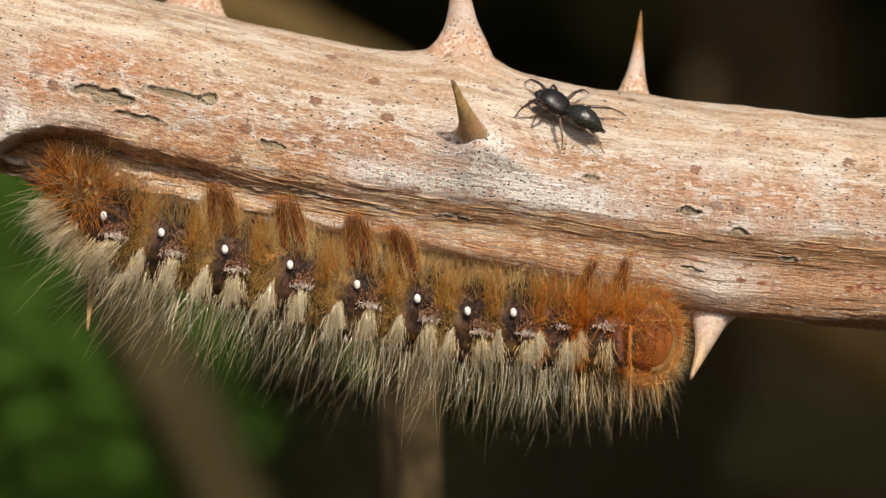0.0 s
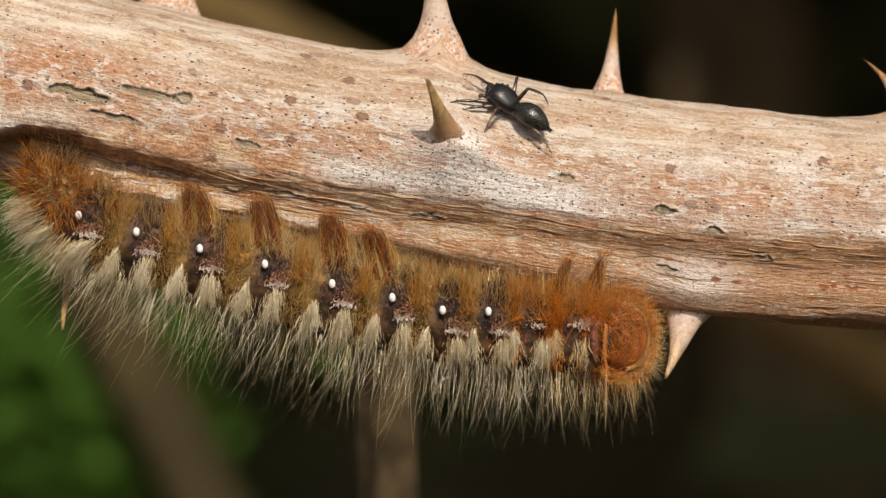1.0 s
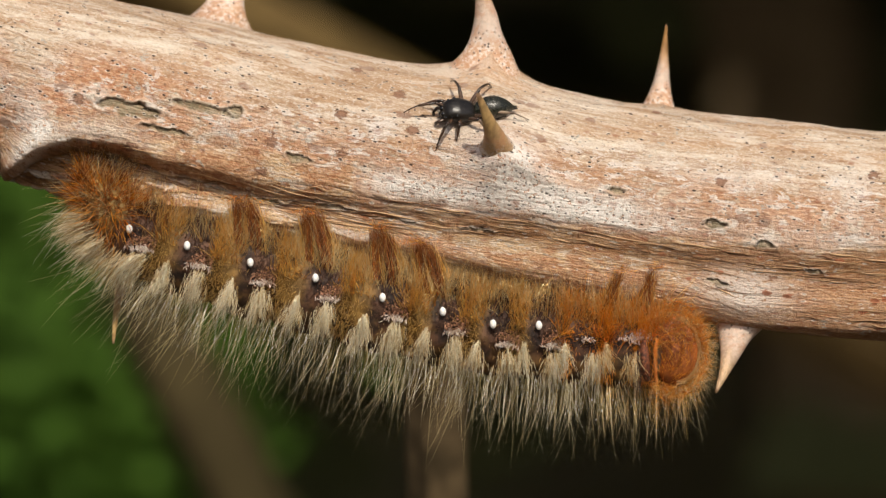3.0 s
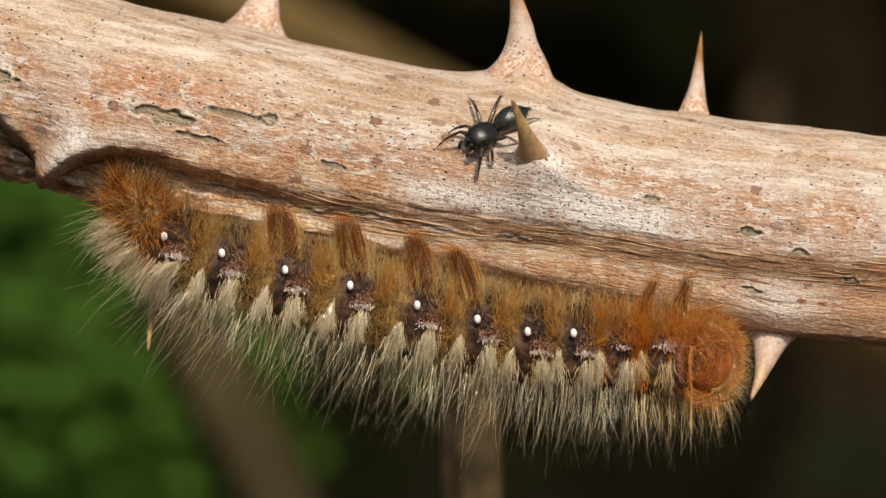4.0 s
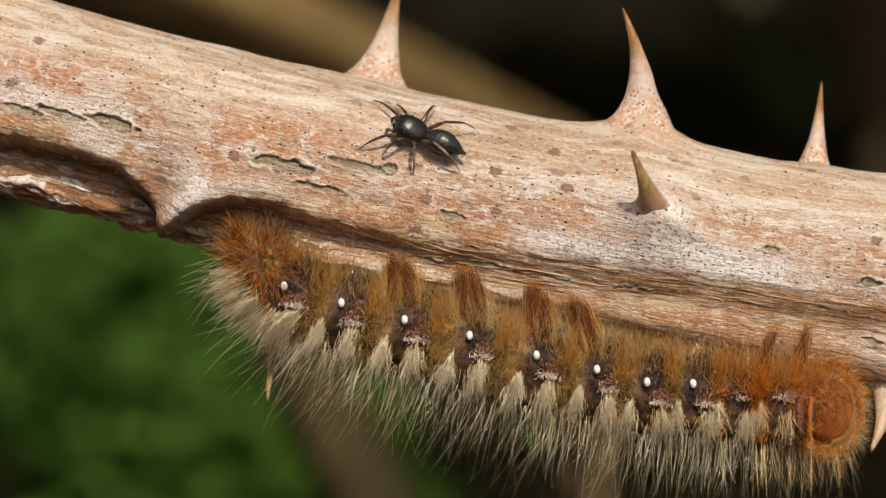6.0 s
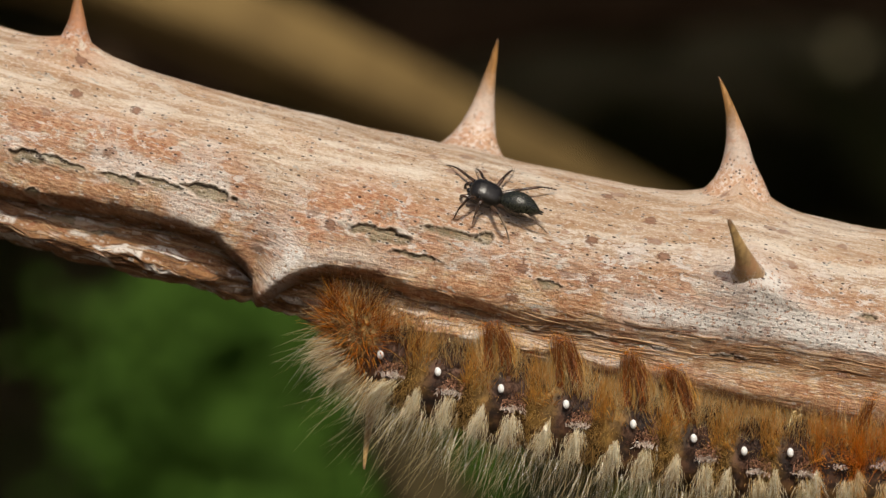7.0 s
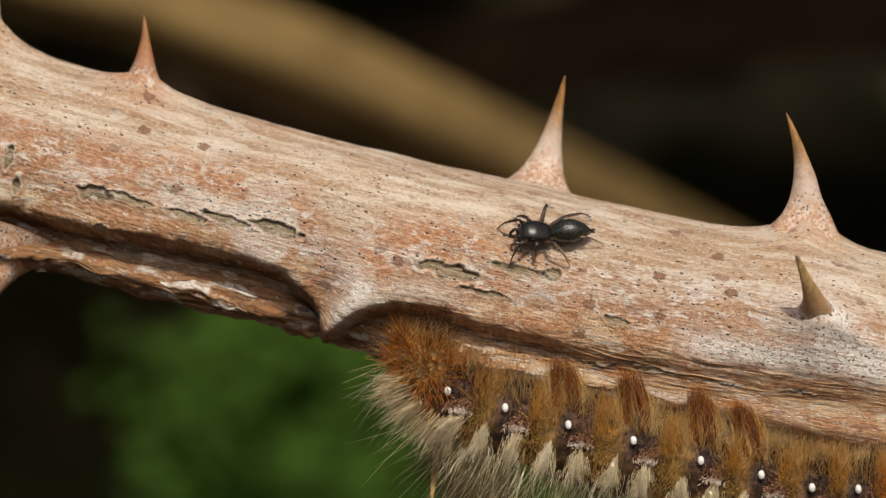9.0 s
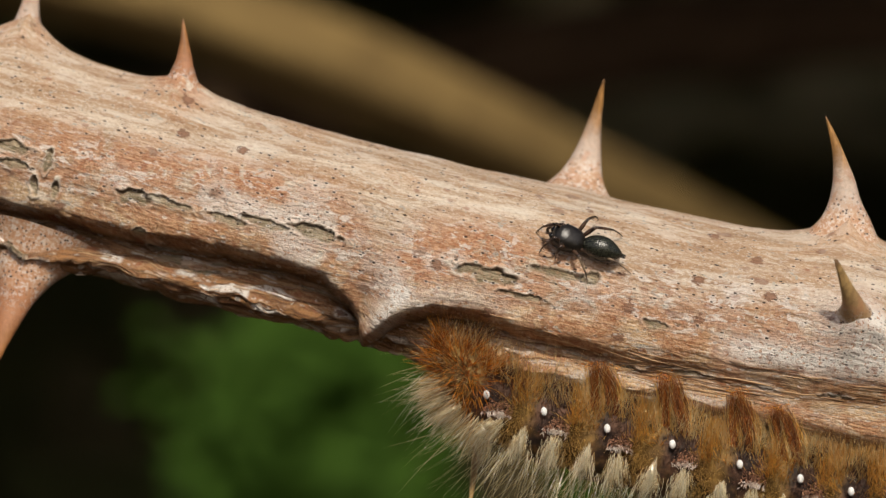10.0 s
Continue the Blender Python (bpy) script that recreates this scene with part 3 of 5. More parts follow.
    crack = np.abs(smooth_noise(x * 0.22, w * 2.3 + 0.2 * x, 8))
    h -= 0.09 * (1 - 0.7 * step(below, 0.0, 1.0)) * (1 - step(crack, 0.0, 0.07)) * step(smooth_noise(x * 0.16, w * 0.5, 9), 0.05, 0.5) * step(below, -8, -5)
    for foot, pphi, *_, flare, mat in PRICKLES:
        du, dw = x - stem_param(foot, pphi), w - RAD * radians(pphi)
        h += flare * np.exp(-(np.abs(du) / 2.3) ** 1.15 - (np.abs(dw) / 2.2) ** 1.6)
    # swollen foot of the near prickle and the ridge that runs from it
    nx, nw = stem_param(2.0, 17), RAD * radians(17)
    h += 0.5 * np.exp(-((x - nx - 0.4) / 2.2) ** 2 - ((w - nw + 0.9) / 2.2) ** 2)
    h += 0.3 * np.exp(-((x - nx - 3.0) / 2.2) ** 2 - ((w - nw + 0.5 + 0.25 * (x - nx)) / 0.55) ** 2)
    # hooked snag of the lip that hangs over the furrow
    (ax, aphi), (bx, bphi) = stem_face(-28.8, 10.6), stem_face(-33.1, 7.2)
    aw, bw = RAD * radians(aphi), RAD * radians(bphi)
    run = math.hypot(bx - ax, bw - aw)
    du, dw = (bx - ax) / run, (bw - aw) / run
    t = ((x - ax) * du + (w - aw) * dw) / run
    off = (x - ax) * -dw + (w - aw) * du
    thick = 0.40 + 1.7 * np.clip(1 - t, 0, 1.2)
    h += 1.5 * step(t, -0.45, 0.75) * (1 - step(t, 0.93, 1.06)) * np.exp(-(np.abs(off) / thick) ** 2.2)
    peel, rim, gap = np.zeros_like(h), np.zeros_like(h), np.zeros_like(h)
    for i, (bx, bz, hl, hw) in enumerate(BLISTERS):
        bx, bphi = stem_face(bx, bz)
        bw = RAD * radians(bphi)
        du, dw = x - bx, w - bw + 0.0 * x
        dw = dw + 0.30 * hw * smooth_noise(x * 1.1, w * 0 + i, 40 + i) + 0.04 * smooth_noise(x * 2.6, w * 2.2, 55 + i)
        d = np.sqrt((du / hl) ** 2 + (dw / hw) ** 2) + 0.24 * smooth_noise(x * 1.7, w * 2.0, 70 + i) + 0.14 * smooth_noise(x * 4.1, w * 4.6, 170 + i)
        curl = 1.0 if hl < hw else 0.0
        inner = 1 - step(d, 0.72, 0.98)
        top = step(dw / hw, -0.2, 0.6)
        edge = np.exp(-((d - 1.08) / 0.15) ** 2) * (0.45 + 0.55 * top)
        slit = np.exp(-((d - 0.84) / 0.10) ** 2) * (0.35 + 0.65 * top)
        slit = slit * (1 - curl)
        h += -0.16 * inner * step(dw / hw, -1.0, 0.9) + (0.20 + 0.16 * curl) * edge - 0.22 * slit
        gap = np.maximum(gap, slit)
        peel, rim = np.maximum(peel, inner), np.maximum(rim, edge * (0.55 + 0.45 * curl))
    up = np.stack([-slope * cs, cs], -1)
    rise = RAD * base_z + h * np.sin(a)
    px = x + rise * up[:, None, 0]
    pz = axis_z(xs)[:, None] + rise * up[:, None, 1]
    py = -(RAD * base_y + h * np.cos(a))
    v = np.stack([px * MM, py * MM, pz * MM + EYE], -1).reshape(-1, 3)
    ob = mesh_part("bramble_stem", v, grid_faces(n, k, True), BARK)
    tagged(ob, "dead weathered bramble stem, tan and pinkish bark with a long furrow", "plant stem")
    layer = ob.data.uv_layers.new(name="bark")
    idx = np.empty(len(ob.data.loops), dtype=np.int32)
    ob.data.loops.foreach_get("vertex_index", idx)
    uv = np.stack([x + 100, w + 40], -1).reshape(-1, 2)
    layer.data.foreach_set("uv", uv[idx].astype(np.float32).ravel())
    shift = 2.1 * (1 - step(x, -9, -3)) + 0.5 * step(x, 16, 24)
    furrow = step(below + shift + 0.6 * smooth_noise(x * 0.6, w * 2.5, 21), -0.2, 0.7) * near
    crust = np.exp(-((below + 1.1) / 1.0) ** 2) * np.interp(x, [-8, -5, 2, 9, 13, 16], [0, 1, 1, 0.8, 0.5, 0.25])
    crust += 0.55 * np.exp(-((below + 0.9) / 0.8) ** 2) * np.exp(-((x + 25.5) / 3.5) ** 2)
    crust += 0.6 * step(smooth_noise(x * 0.3, w * 0.5, 22) + 0.3 * smooth_noise(x * 1.1, w * 1.6, 25), 0.05, 0.6) * step(below, -7, -3.5) * (1 - step(below, -0.5, 0.2))
    # real brown stain, plus shade painted in under the lip and in the hollow
    stain_shade = np.exp(-((below - np.interp(x, [-25, -5], [0.9, 1.9])) / np.interp(x, [-25, -5], [1.1, 1.5])) ** 2) * np.interp(x, [-60, -28, -18, -5, 40], [1.0, 0.9, 0.7, 1.0, 0.9]) + 0.8 * step(below, 0.0, 1.0) * (1 - step(x, -26, -20)) * (1 - step(below, 7.0, 9.0)) + 0.35 * step(below, 4.5, 6.0)
    crust += 0.8 * step(t, 0.05, 0.35) * (1 - step(t, 0.55, 0.85)) * np.exp(-((off + 0.2) / 0.7) ** 2)
    crust += 0.8 * np.exp(-((x - stem_param(1.9, 15)) / 2.6) ** 2 - ((w - RAD * radians(13)) / 1.6) ** 2)
    crust += 0.75 * np.exp(-((x - stem_param(19.4, -60)) / 2.8) ** 2 - ((w + RAD * radians(52)) / 2.0) ** 2)
    russet = step(below, -0.2, 0.8) * (0.8 * (1 - step(x, -37, -27)) + 0.75 * step(x, 12, 20))
    pink = step(below + 2.0 * (1 - step(x, -26, -10)), -6.0, -2.5) * (0.75 + 0.35 * smooth_noise(x * 0.12, w * 0.4, 23))
    for foot, pphi, *_, mat in PRICKLES:
        pink += (1.1 if mat is THORN_RED else 0.55) * np.exp(-((x - stem_param(foot, pphi)) / 2.4) ** 2 - ((w - RAD * radians(pphi)) / 2.2) ** 2)
    flank = step(below, -8.0, -4.2)
    spotted = step(below, -3.0, -1.0) * (step(x, 8, 16) + 0.5 * (1 - step(x, -36, -30)))
    crust += 0.55 * step(smooth_noise(x * 0.55, w * 1.1, 27), 0.25, 0.6) * step(below, 0.5, 1.5) * (1 - step(x, -12, 8)) * (1 + 0.7 * (1 - step(x, -34, -28)))
    for key, value in (("flank", flank), ("spotted", np.clip(spotted, 0, 1)), ("furrow", furrow), ("crust", np.clip(crust, 0, 1)), ("pink", np.clip(pink, 0, 1)), ("russet", np.clip(russet, 0, 1)), ("stain_shade", np.clip(stain_shade, 0, 1)), ("peel", peel), ("gap", np.clip(gap, 0, 1)), ("rim", np.clip(rim, 0, 1))):
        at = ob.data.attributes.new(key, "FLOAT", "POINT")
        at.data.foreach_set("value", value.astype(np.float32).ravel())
    loose_bark(ob, v.reshape(n, k, 3), xs, below)
    return ob


def loose_bark(stem, skin, xs, below):
    """Splinters that lie along the furrow, and small curled flakes of bark standing off the skin."""
    rng = np.random.default_rng(77)
    fibres, flakes = [], []
    # stretch along the stem, distance below the lip, splinters, flakes, size
    for x0, x1, b0, b1, many, curls, size in ((-62, -33, 0.6, 9.0, 110, 46, 1.0), (-30, -5, -0.4, 4.5, 110, 30, 0.9), (-5, 41, 0.0, 3.2, 80, 0, 0.6), (6, 38, 3.6, 8.5, 14, 10, 0.5)):
        for number in range(many + curls):
            i = int(np.searchsorted(xs, rng.uniform(x0, x1)))
            row = np.where((below[i] > b0) & (below[i] < b1))[0]
            if len(row) < 4:
                continue
            j = int(rng.choice(row))
            here = skin[i, j]
            along = skin[i + 3, j] - skin[i - 3, j]
            across = skin[i, j + 1] - skin[i, j - 1]
            along, across = along / np.linalg.norm(along), across / np.linalg.norm(across)
            out = np.cross(along, across)
            out = out if out[1] < 0 else -out
            if number < many:
                steps = int(rng.uniform(10, 46))
                pick = np.clip(np.linspace(i, i + steps, 9).astype(int), 0, len(xs) - 1)
                drift = np.clip(np.round(j + np.cumsum(rng.normal(0, 0.6, 9))).astype(int), 1, 288)
                path = skin[pick, drift] + out * MM * (0.02 + rng.uniform(0.0, 0.14) * np.linspace(0, 1, 9)[:, None] ** 2)
                path = np.vstack([path[:1], (path[:-2] + path[1:-1] + path[2:]) / 3, path[-1:]])
                thick = rng.uniform(0.02, 0.055) * np.sin(np.linspace(0.25, np.pi - 0.12, 9)) ** 0.7
                fibres.append(tube(path, thick * MM, 5))
            else:
                half = size * rng.uniform(0.25, 0.75) * MM
                q = np.linspace(0, 2 * np.pi, 9, endpoint=False) + rng.uniform(-0.2, 0.2, 9)
                r = rng.uniform(0.6, 1.15, 9)
                u, w = half * r * np.cos(q), half * rng.uniform(0.18, 0.36) * r * np.sin(q)
                rise = rng.uniform(0.02, 0.22) * MM * np.clip(w / half * 2, -0.2, 1.0) ** 2 + 0.02 * MM
                top = here + u[:, None] * along + w[:, None] * across + rise[:, None] * out
                middle = here + 0.03 * MM * out
                verts = np.vstack([top, top - out * 0.06 * MM, middle[None], (middle - out * 0.06 * MM)[None]])
                faces = []
                for a in range(9):
                    b = (a + 1) % 9
                    faces += [[a, b, 18], [b + 9, a + 9, 19], [a, a + 9, b + 9, b]]
                flakes.append((verts, faces))
    for name, pieces, mat, label in (("fibrous_bark", fibres, BARK_FIBRE, "fine brown and straw splinters along the furrow"), ("flaking_bark", flakes, BARK_FLAKE, "small pale curled bark flakes")):
        v, f = joined(pieces)
        ob = mesh_part(name, v, f, mat, stem, label)
        ob["kind"] = "stuff"


def prickle(stem, spec, seed):
    """A curved, flattened prickle with a flared foot that melts into the bark."""
    foot, pphi, tx, tz, ty, half, across, foot_flare, flare, mat = spec
    base, n, along = stem_place(stem_param(foot, pphi), pphi, -0.7)
    side = along.cross(n)
    rows, cols = 34, 20
    k = np.linspace(0, 1, rows)
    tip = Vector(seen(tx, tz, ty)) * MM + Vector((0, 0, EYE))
    total = (tip - base).length / MM
    knee = base + n * (0.5 * total * MM)
    axis = [base * (1 - t) ** 2 + knee * (2 * t * (1 - t)) + tip * t ** 2 for t in k]
    flarek = np.exp(-k * total / (2.0 if foot_flare > 2.8 else 1.25))
    blunt = 0.16 if mat is THORN_NEAR else 0.015
    wa = half * ((1 - k) ** 0.9 + blunt) + flarek * foot_flare
    wc = across * ((1 - k) ** 0.9 + blunt) + flarek * foot_flare * 0.7
    ang = np.linspace(0, 2 * np.pi, cols, endpoint=False)
    v = []
    for i in range(rows):
        wobble = 1 + 0.07 * smooth_noise(ang * 1.2 + 5, ang * 0 + k[i] * 7, seed)
        c = np.array(axis[i])
        v.append(c + MM * wobble[:, None] * (np.cos(ang)[:, None] * wa[i] * np.array(along) + np.sin(ang)[:, None] * wc[i] * np.array(side)))
    faces = grid_faces(rows, cols, True).tolist() + [list(range((rows - 1) * cols, rows * cols))[::-1]]
    ob = mesh_part("prickle", np.vstack(v), faces, mat, stem)
    at = ob.data.attributes.new("height", "FLOAT", "POINT")
    at.data.foreach_set("value", np.repeat(k, cols).astype(np.float32))
    return ob


STEM = bramble_stem()
for number, spec in enumerate(PRICKLES):
    prickle(STEM, spec, 200 + number)


# ---- the caterpillar ----
BODY_X = [-28.2, -26.4, -24.2, -20.2, -15.7, -11.1, -6.3, -2.0, 1.65, 4.9, 9.0, 12.0, 14.6, 16.4]
BODY_Z = [5.6, 4.2, 1.9, 0.4, -0.9, -2.1, -3.4, -4.4, -5.1, -5.4, -5.9, -6.2, -6.4, -6.4]
BODY_R = [1.2, 2.3, 2.8, 3.0, 3.1, 3.15, 3.15, 3.1, 3.05, 3.0, 3.0, 3.0, 2.7, 1.5]
BODY_Y = -4.4
CUTS = [-28.2, -22.2, -17.95, -13.4, -8.7, -4.15, -0.2, 3.3, 6.6, 9.6, 12.3, 16.4]
SPOTS = [(-24.2, 2.4), (-20.2, 1.2), (-15.7, 0.0), (-11.1, -1.1), (-6.3, -2.5), (-2.0, -3.5), (1.65, -4.4), (4.9, -4.5)]


def body_at(x):
    """Centre height, radius and slope of the caterpillar's body, mm."""
    x = np.asarray(x, float)
    s = lambda q: np.interp(q, BODY_X, BODY_Z)
    z = (s(x - 1.2) + s(x) + s(x + 1.2)) / 3
    slope = (s(x + 1.5) - s(x - 1.5)) / 3
    return z, np.interp(x, BODY_X, BODY_R), slope


def body_point(x, psi, lift=0.0):
    """World points on the body at x (mm) and round it at psi (degrees; 0 faces the lens, 90 is up), and the outward ways."""
    x, psi = np.asarray(x, float), np.radians(np.asarray(psi, float))
    z, r, slope = body_at(x)
    c = 1 / np.sqrt(1 + slope ** 2)
    out = np.stack([-slope * c * np.sin(psi), -np.cos(psi), c * np.sin(psi)], -1)
    p = np.stack([x, np.full_like(x, BODY_Y), z], -1) + out * (r + lift)[..., None]
    return p, out


def to_world(p):
    """Millimetres as projected on the stem's plane, for things some 6.5 mm before it, to world metres."""
    return p * np.array([0.978, 1, 0.978]) * MM + np.array([0, 0, EYE])


def hairs(name, p, way, length, thick, bend, material, parent, sides=3, rows=5, curl=0.15, rng=RNG):
    """Tapered, bent hairs as one mesh. p, way, bend: arrays n x 3 (mm); length, thick: arrays n (mm)."""
    n = len(p)
    way = way / np.linalg.norm(way, axis=1)[:, None]
    k = np.linspace(0, 1, rows)
    kink = rng.normal(0, curl, (n, 3))
    path = p[:, None] + length[:, None, None] * (way[:, None] * k[None, :, None] + (bend + kink)[:, None] * (k ** 2)[None, :, None])
    ref = rng.normal(0, 1, (n, 3))
    u = np.cross(way, ref)
    u /= np.linalg.norm(u, axis=1)[:, None]
    v = np.cross(way, u)
    a = np.linspace(0, 2 * np.pi, sides, endpoint=False)
    rad = thick[:, None] * (1 - k ** 1.6 * 0.92)[None]
    ring = np.cos(a)[None, :, None] * u[:, None] + np.sin(a)[None, :, None] * v[:, None]
    verts = path[:, :, None] + rad[:, :, None, None] * ring[:, None]
    f = grid_faces(rows, sides, True)
    faces = (f[None] + (np.arange(n) * rows * sides)[:, None, None]).reshape(-1, 4)
    ob = mesh_part(name, to_world(verts.reshape(-1, 3)), faces, material, parent)
    ob["kind"] = "stuff"
    return ob


def beads(hair, n, size, parent, rng, rows=6, sides=3):
    """Tiny glossy beads added on some of a mesh's hairs, standing in for glints."""
    co = np.empty(len(hair.data.vertices) * 3)
    hair.data.vertices.foreach_get("co", co)
    path = co.reshape(-1, rows, sides, 3).mean(axis=2)
    pick, k = rng.integers(0, len(path), n), rng.uniform(0.02, 0.72, n) * (rows - 1)
    low = np.minimum(k.astype(int), rows - 2)
    u = (k - low)[:, None]
    place = path[pick, low] * (1 - u) + path[pick, low + 1] * u
    up = parent
    while up is not None:
        place = place + np.array(up.location)
        up = up.parent
    v, f = ellipsoid((0, 0, 0), np.eye(3), 7, 8)[0], grid_faces(7, 8, True)
    radius = size * MM * rng.uniform(0.6, 1.25, n)
    verts = place[:, None] + radius[:, None, None] * np.asarray(v)[None]
    faces = (f[None] + (np.arange(n) * len(v))[:, None, None]).reshape(-1, f.shape[1])
    ob = mesh_part("glint_bead", verts.reshape(-1, 3), faces, GLINT_BEAD, parent)
    ob["kind"] = "stuff"
    return ob


def on_body(x, z, lift=0.0):
    """Body points that stand at height z (mm) on the side that faces the lens."""
    x, z = np.asarray(x, float), np.asarray(z, float)
    zc, r, _ = body_at(x)
    psi = np.degrees(np.arcsin(np.clip((z - zc) / (r + lift), -0.97, 0.97)))
    return body_point(x, psi, np.full_like(x, lift))


def scales(name, x, z, wide, high, n, material, parent, rng):
    """A crest of short thick scales on the side that faces the lens."""
    t = np.clip(rng.normal(0, wide, n), -0.8, 0.8)
    p, out = on_body(x + t, z - 0.12 * t - 0.22 * t * t + rng.normal(0, high, n), 0.2)
    way = out + rng.normal(0, 0.45, (n, 3)) + np.array([0.05, 0, -0.4])
    return hairs(name, p, way, rng.uniform(0.15, 0.40, n), rng.uniform(0.032, 0.068, n), np.zeros((n, 3)), material, parent, rows=3, rng=rng)


def caterpillar():
    cat = root("caterpillar", (0.0, BODY_Y * MM, EYE - 2.5 * MM), "hairy brown caterpillar, white spots, cream fur, clinging under a stem", "caterpillar")
    rng = np.random.default_rng(21)
    count = len(CUTS) - 1
    even = lambda n, lo, hi: rng.uniform(lo, hi, n)
    for i in range(count):
        a, b = CUTS[i], CUTS[i + 1]
        mid, half = (a + b) / 2, (b - a) / 2
        rear, front = i == 0, i >= count - 3
        sx, sz = SPOTS[i] if i < len(SPOTS) else (mid - 0.4, -4.6)
        # the plump ring itself
        xs = np.linspace(a - 0.35 * (i > 0), b + 0.35 * (i < count - 1), 30)
        ps = np.linspace(0, 360, 64, endpoint=False)
        x, psi = np.meshgrid(xs, ps, indexing="ij")
        k = (x - mid) / half
        lift = -0.40 * np.clip(np.abs(k), 0, 1.3) ** 4 + 0.10 * smooth_noise(x * 1.3, psi * 0.06, 300 + i) + 0.05 * smooth_noise(x * 4, psi * 0.2, 330 + i)
        if rear:
            lift = np.where(k < 0, 0.10 * smooth_noise(x * 1.3, psi * 0.06, 300), lift)
        if i == count - 1:
            lift = np.where(k > 0, 0, lift)
        p, out = body_point(x, psi, lift)
        faces = grid_faces(30, 64, True).tolist() + [list(range(64)), list(range(29 * 64, 30 * 64))[::-1]]
        ring = mesh_part("body_ring", to_world(p.reshape(-1, 3)), faces, SKIN, cat)
        patch = np.exp(-(np.abs((x - sx - 0.55) / 1.25)) ** 3 - (np.abs((p[..., 2] - sz + 0.1) / 1.9)) ** 3) * (np.cos(np.radians(psi)) > 0)
        patch = np.clip(patch * 1.5 + 0.6 * step(sz - 1.3 - p[..., 2], 0.0, 0.9) + 0.35 * smooth_noise(x * 2.2, psi * 0.12, 360 + i), 0, 1)
        ring.data.attributes.new("dark", "FLOAT", "POINT").data.foreach_set("value", patch.astype(np.float32).ravel())
        warm = HAIR_RUST if front else HAIR_BROWN if rear else HAIR_ORANGE

        # golden fuzz over the back, in loose locks that lean together
        n = 620
        x, psi = even(n, a, b), even(n, 8, 125)
        keep = (psi > 62) | (np.abs(x - sx - 0.6) > 1.25) | (rng.uniform(0, 1, n) < 0.10)
        x, psi = x[keep], psi[keep]
        n = len(x)
        p, out = body_point(x, psi)
        lean = np.stack([0.75 * smooth_noise(x * 1.7, psi * 0.05, 400 + i), 0 * x, 0.25 * smooth_noise(x * 2.3, psi * 0.07, 430 + i)], -1)
        tall = 0.75 + 0.55 * smooth_noise(x * 2.1, psi * 0.06, 460 + i)
        way = out + lean + rng.normal(0, 0.16, (n, 3)) + np.array([0, -0.15, 0.5])
        if rear:
            way += np.stack([-0.6 * (b - x) / half, 0 * x, 0.2 + 0 * x], -1)
        if front:
            way += np.stack([0.35 * (x - 5) / 10, 0 * x, 0 * x], -1)
        length = np.clip(even(n, 0.7, 1.9) * tall, 0.35, 2.4) * (1.25 if front else 1.0)
        tone = rng.uniform(0, 1, n)
        for pick, shade in ((tone < 0.14, HAIR_BROWN), ((tone >= 0.14) & (tone < 0.9), warm), (tone >= 0.9, HAIR_STRAW)):
            c = pick.sum()
            hairs("back_fuzz", p[pick], way[pick], length[pick], even(c, 0.020, 0.036), np.tile([0.0, 0.0, -0.10], (c, 1)), shade, ring, rng=rng)

        n = 220
        x, psi = even(n, a, b), even(n, 30, 100)
        p, out = body_point(x, psi)
        hairs("gold_hair", p, out + rng.normal(0, 0.35, (n, 3)) + np.array([0, -0.2, 0.6]), even(n, 1.0, 2.6), even(n, 0.020, 0.034), rng.normal(0, 0.2, (n, 3)), HAIR_GOLD, ring, rows=6, rng=rng)
        n = 180
        x, psi = even(n, a, b), even(n, 24, 100)
        p, out = body_point(x, psi)
        hairs("straw_hair", p, out + rng.normal(0, 0.35, (n, 3)) + np.array([0, -0.25, 0.5]), even(n, 0.9, 2.2), even(n, 0.014, 0.024), rng.normal(0, 0.2, (n, 3)), HAIR_STRAW if not front else HAIR_ORANGE, ring, rows=6, rng=rng)
        n = 110
        x = np.where(rng.uniform(0, 1, n) < 0.5, a, b) + rng.normal(0, 0.35, n)
        p, out = body_point(np.clip(x, -28.0, 16.2), even(n, 5, 60))
        hairs("gold_hair", p, out * 0.6 + rng.normal(0, 0.25, (n, 3)) + np.array([0, -0.2, 0.8]), even(n, 0.8, 2.0), even(n, 0.018, 0.030), rng.normal(0, 0.15, (n, 3)), warm, ring, rows=6, rng=rng)

        # olive velvet in the folds, dark velvet round the spot
        n = 700
        x = np.where(rng.uniform(0, 1, n) < 0.5, a + np.abs(rng.normal(0, 0.28, n)) * half, b - np.abs(rng.normal(0, 0.28, n)) * half)
        p, out = body_point(x, even(n, -55, 18))
        hairs("fold_velvet", p, out + rng.normal(0, 0.3, (n, 3)) + np.array([0, 0, -0.2]), even(n, 0.3, 0.75), even(n, 0.014, 0.026), np.zeros((n, 3)),
              HAIR_RUST if front else HAIR_OLIVE, ring, rows=4, rng=rng)
        n = 520
        p, out = on_body(sx + 0.65 + np.clip(rng.normal(0, 0.65, n), -1.3, 1.35), sz + even(n, -1.5, 1.2))
        hairs("flank_velvet", p, out + rng.normal(0, 0.35, (n, 3)), even(n, 0.2, 0.5), even(n, 0.014, 0.028), np.zeros((n, 3)), HAIR_DARK, ring, rows=4, rng=rng)

        if i < len(SPOTS):
            n = 330
            p, out = on_body(sx + 0.5 + np.clip(rng.normal(0, 0.6, n), -1.1, 1.1), sz + 1.75 + rng.normal(0, 0.28, n), 0.25)
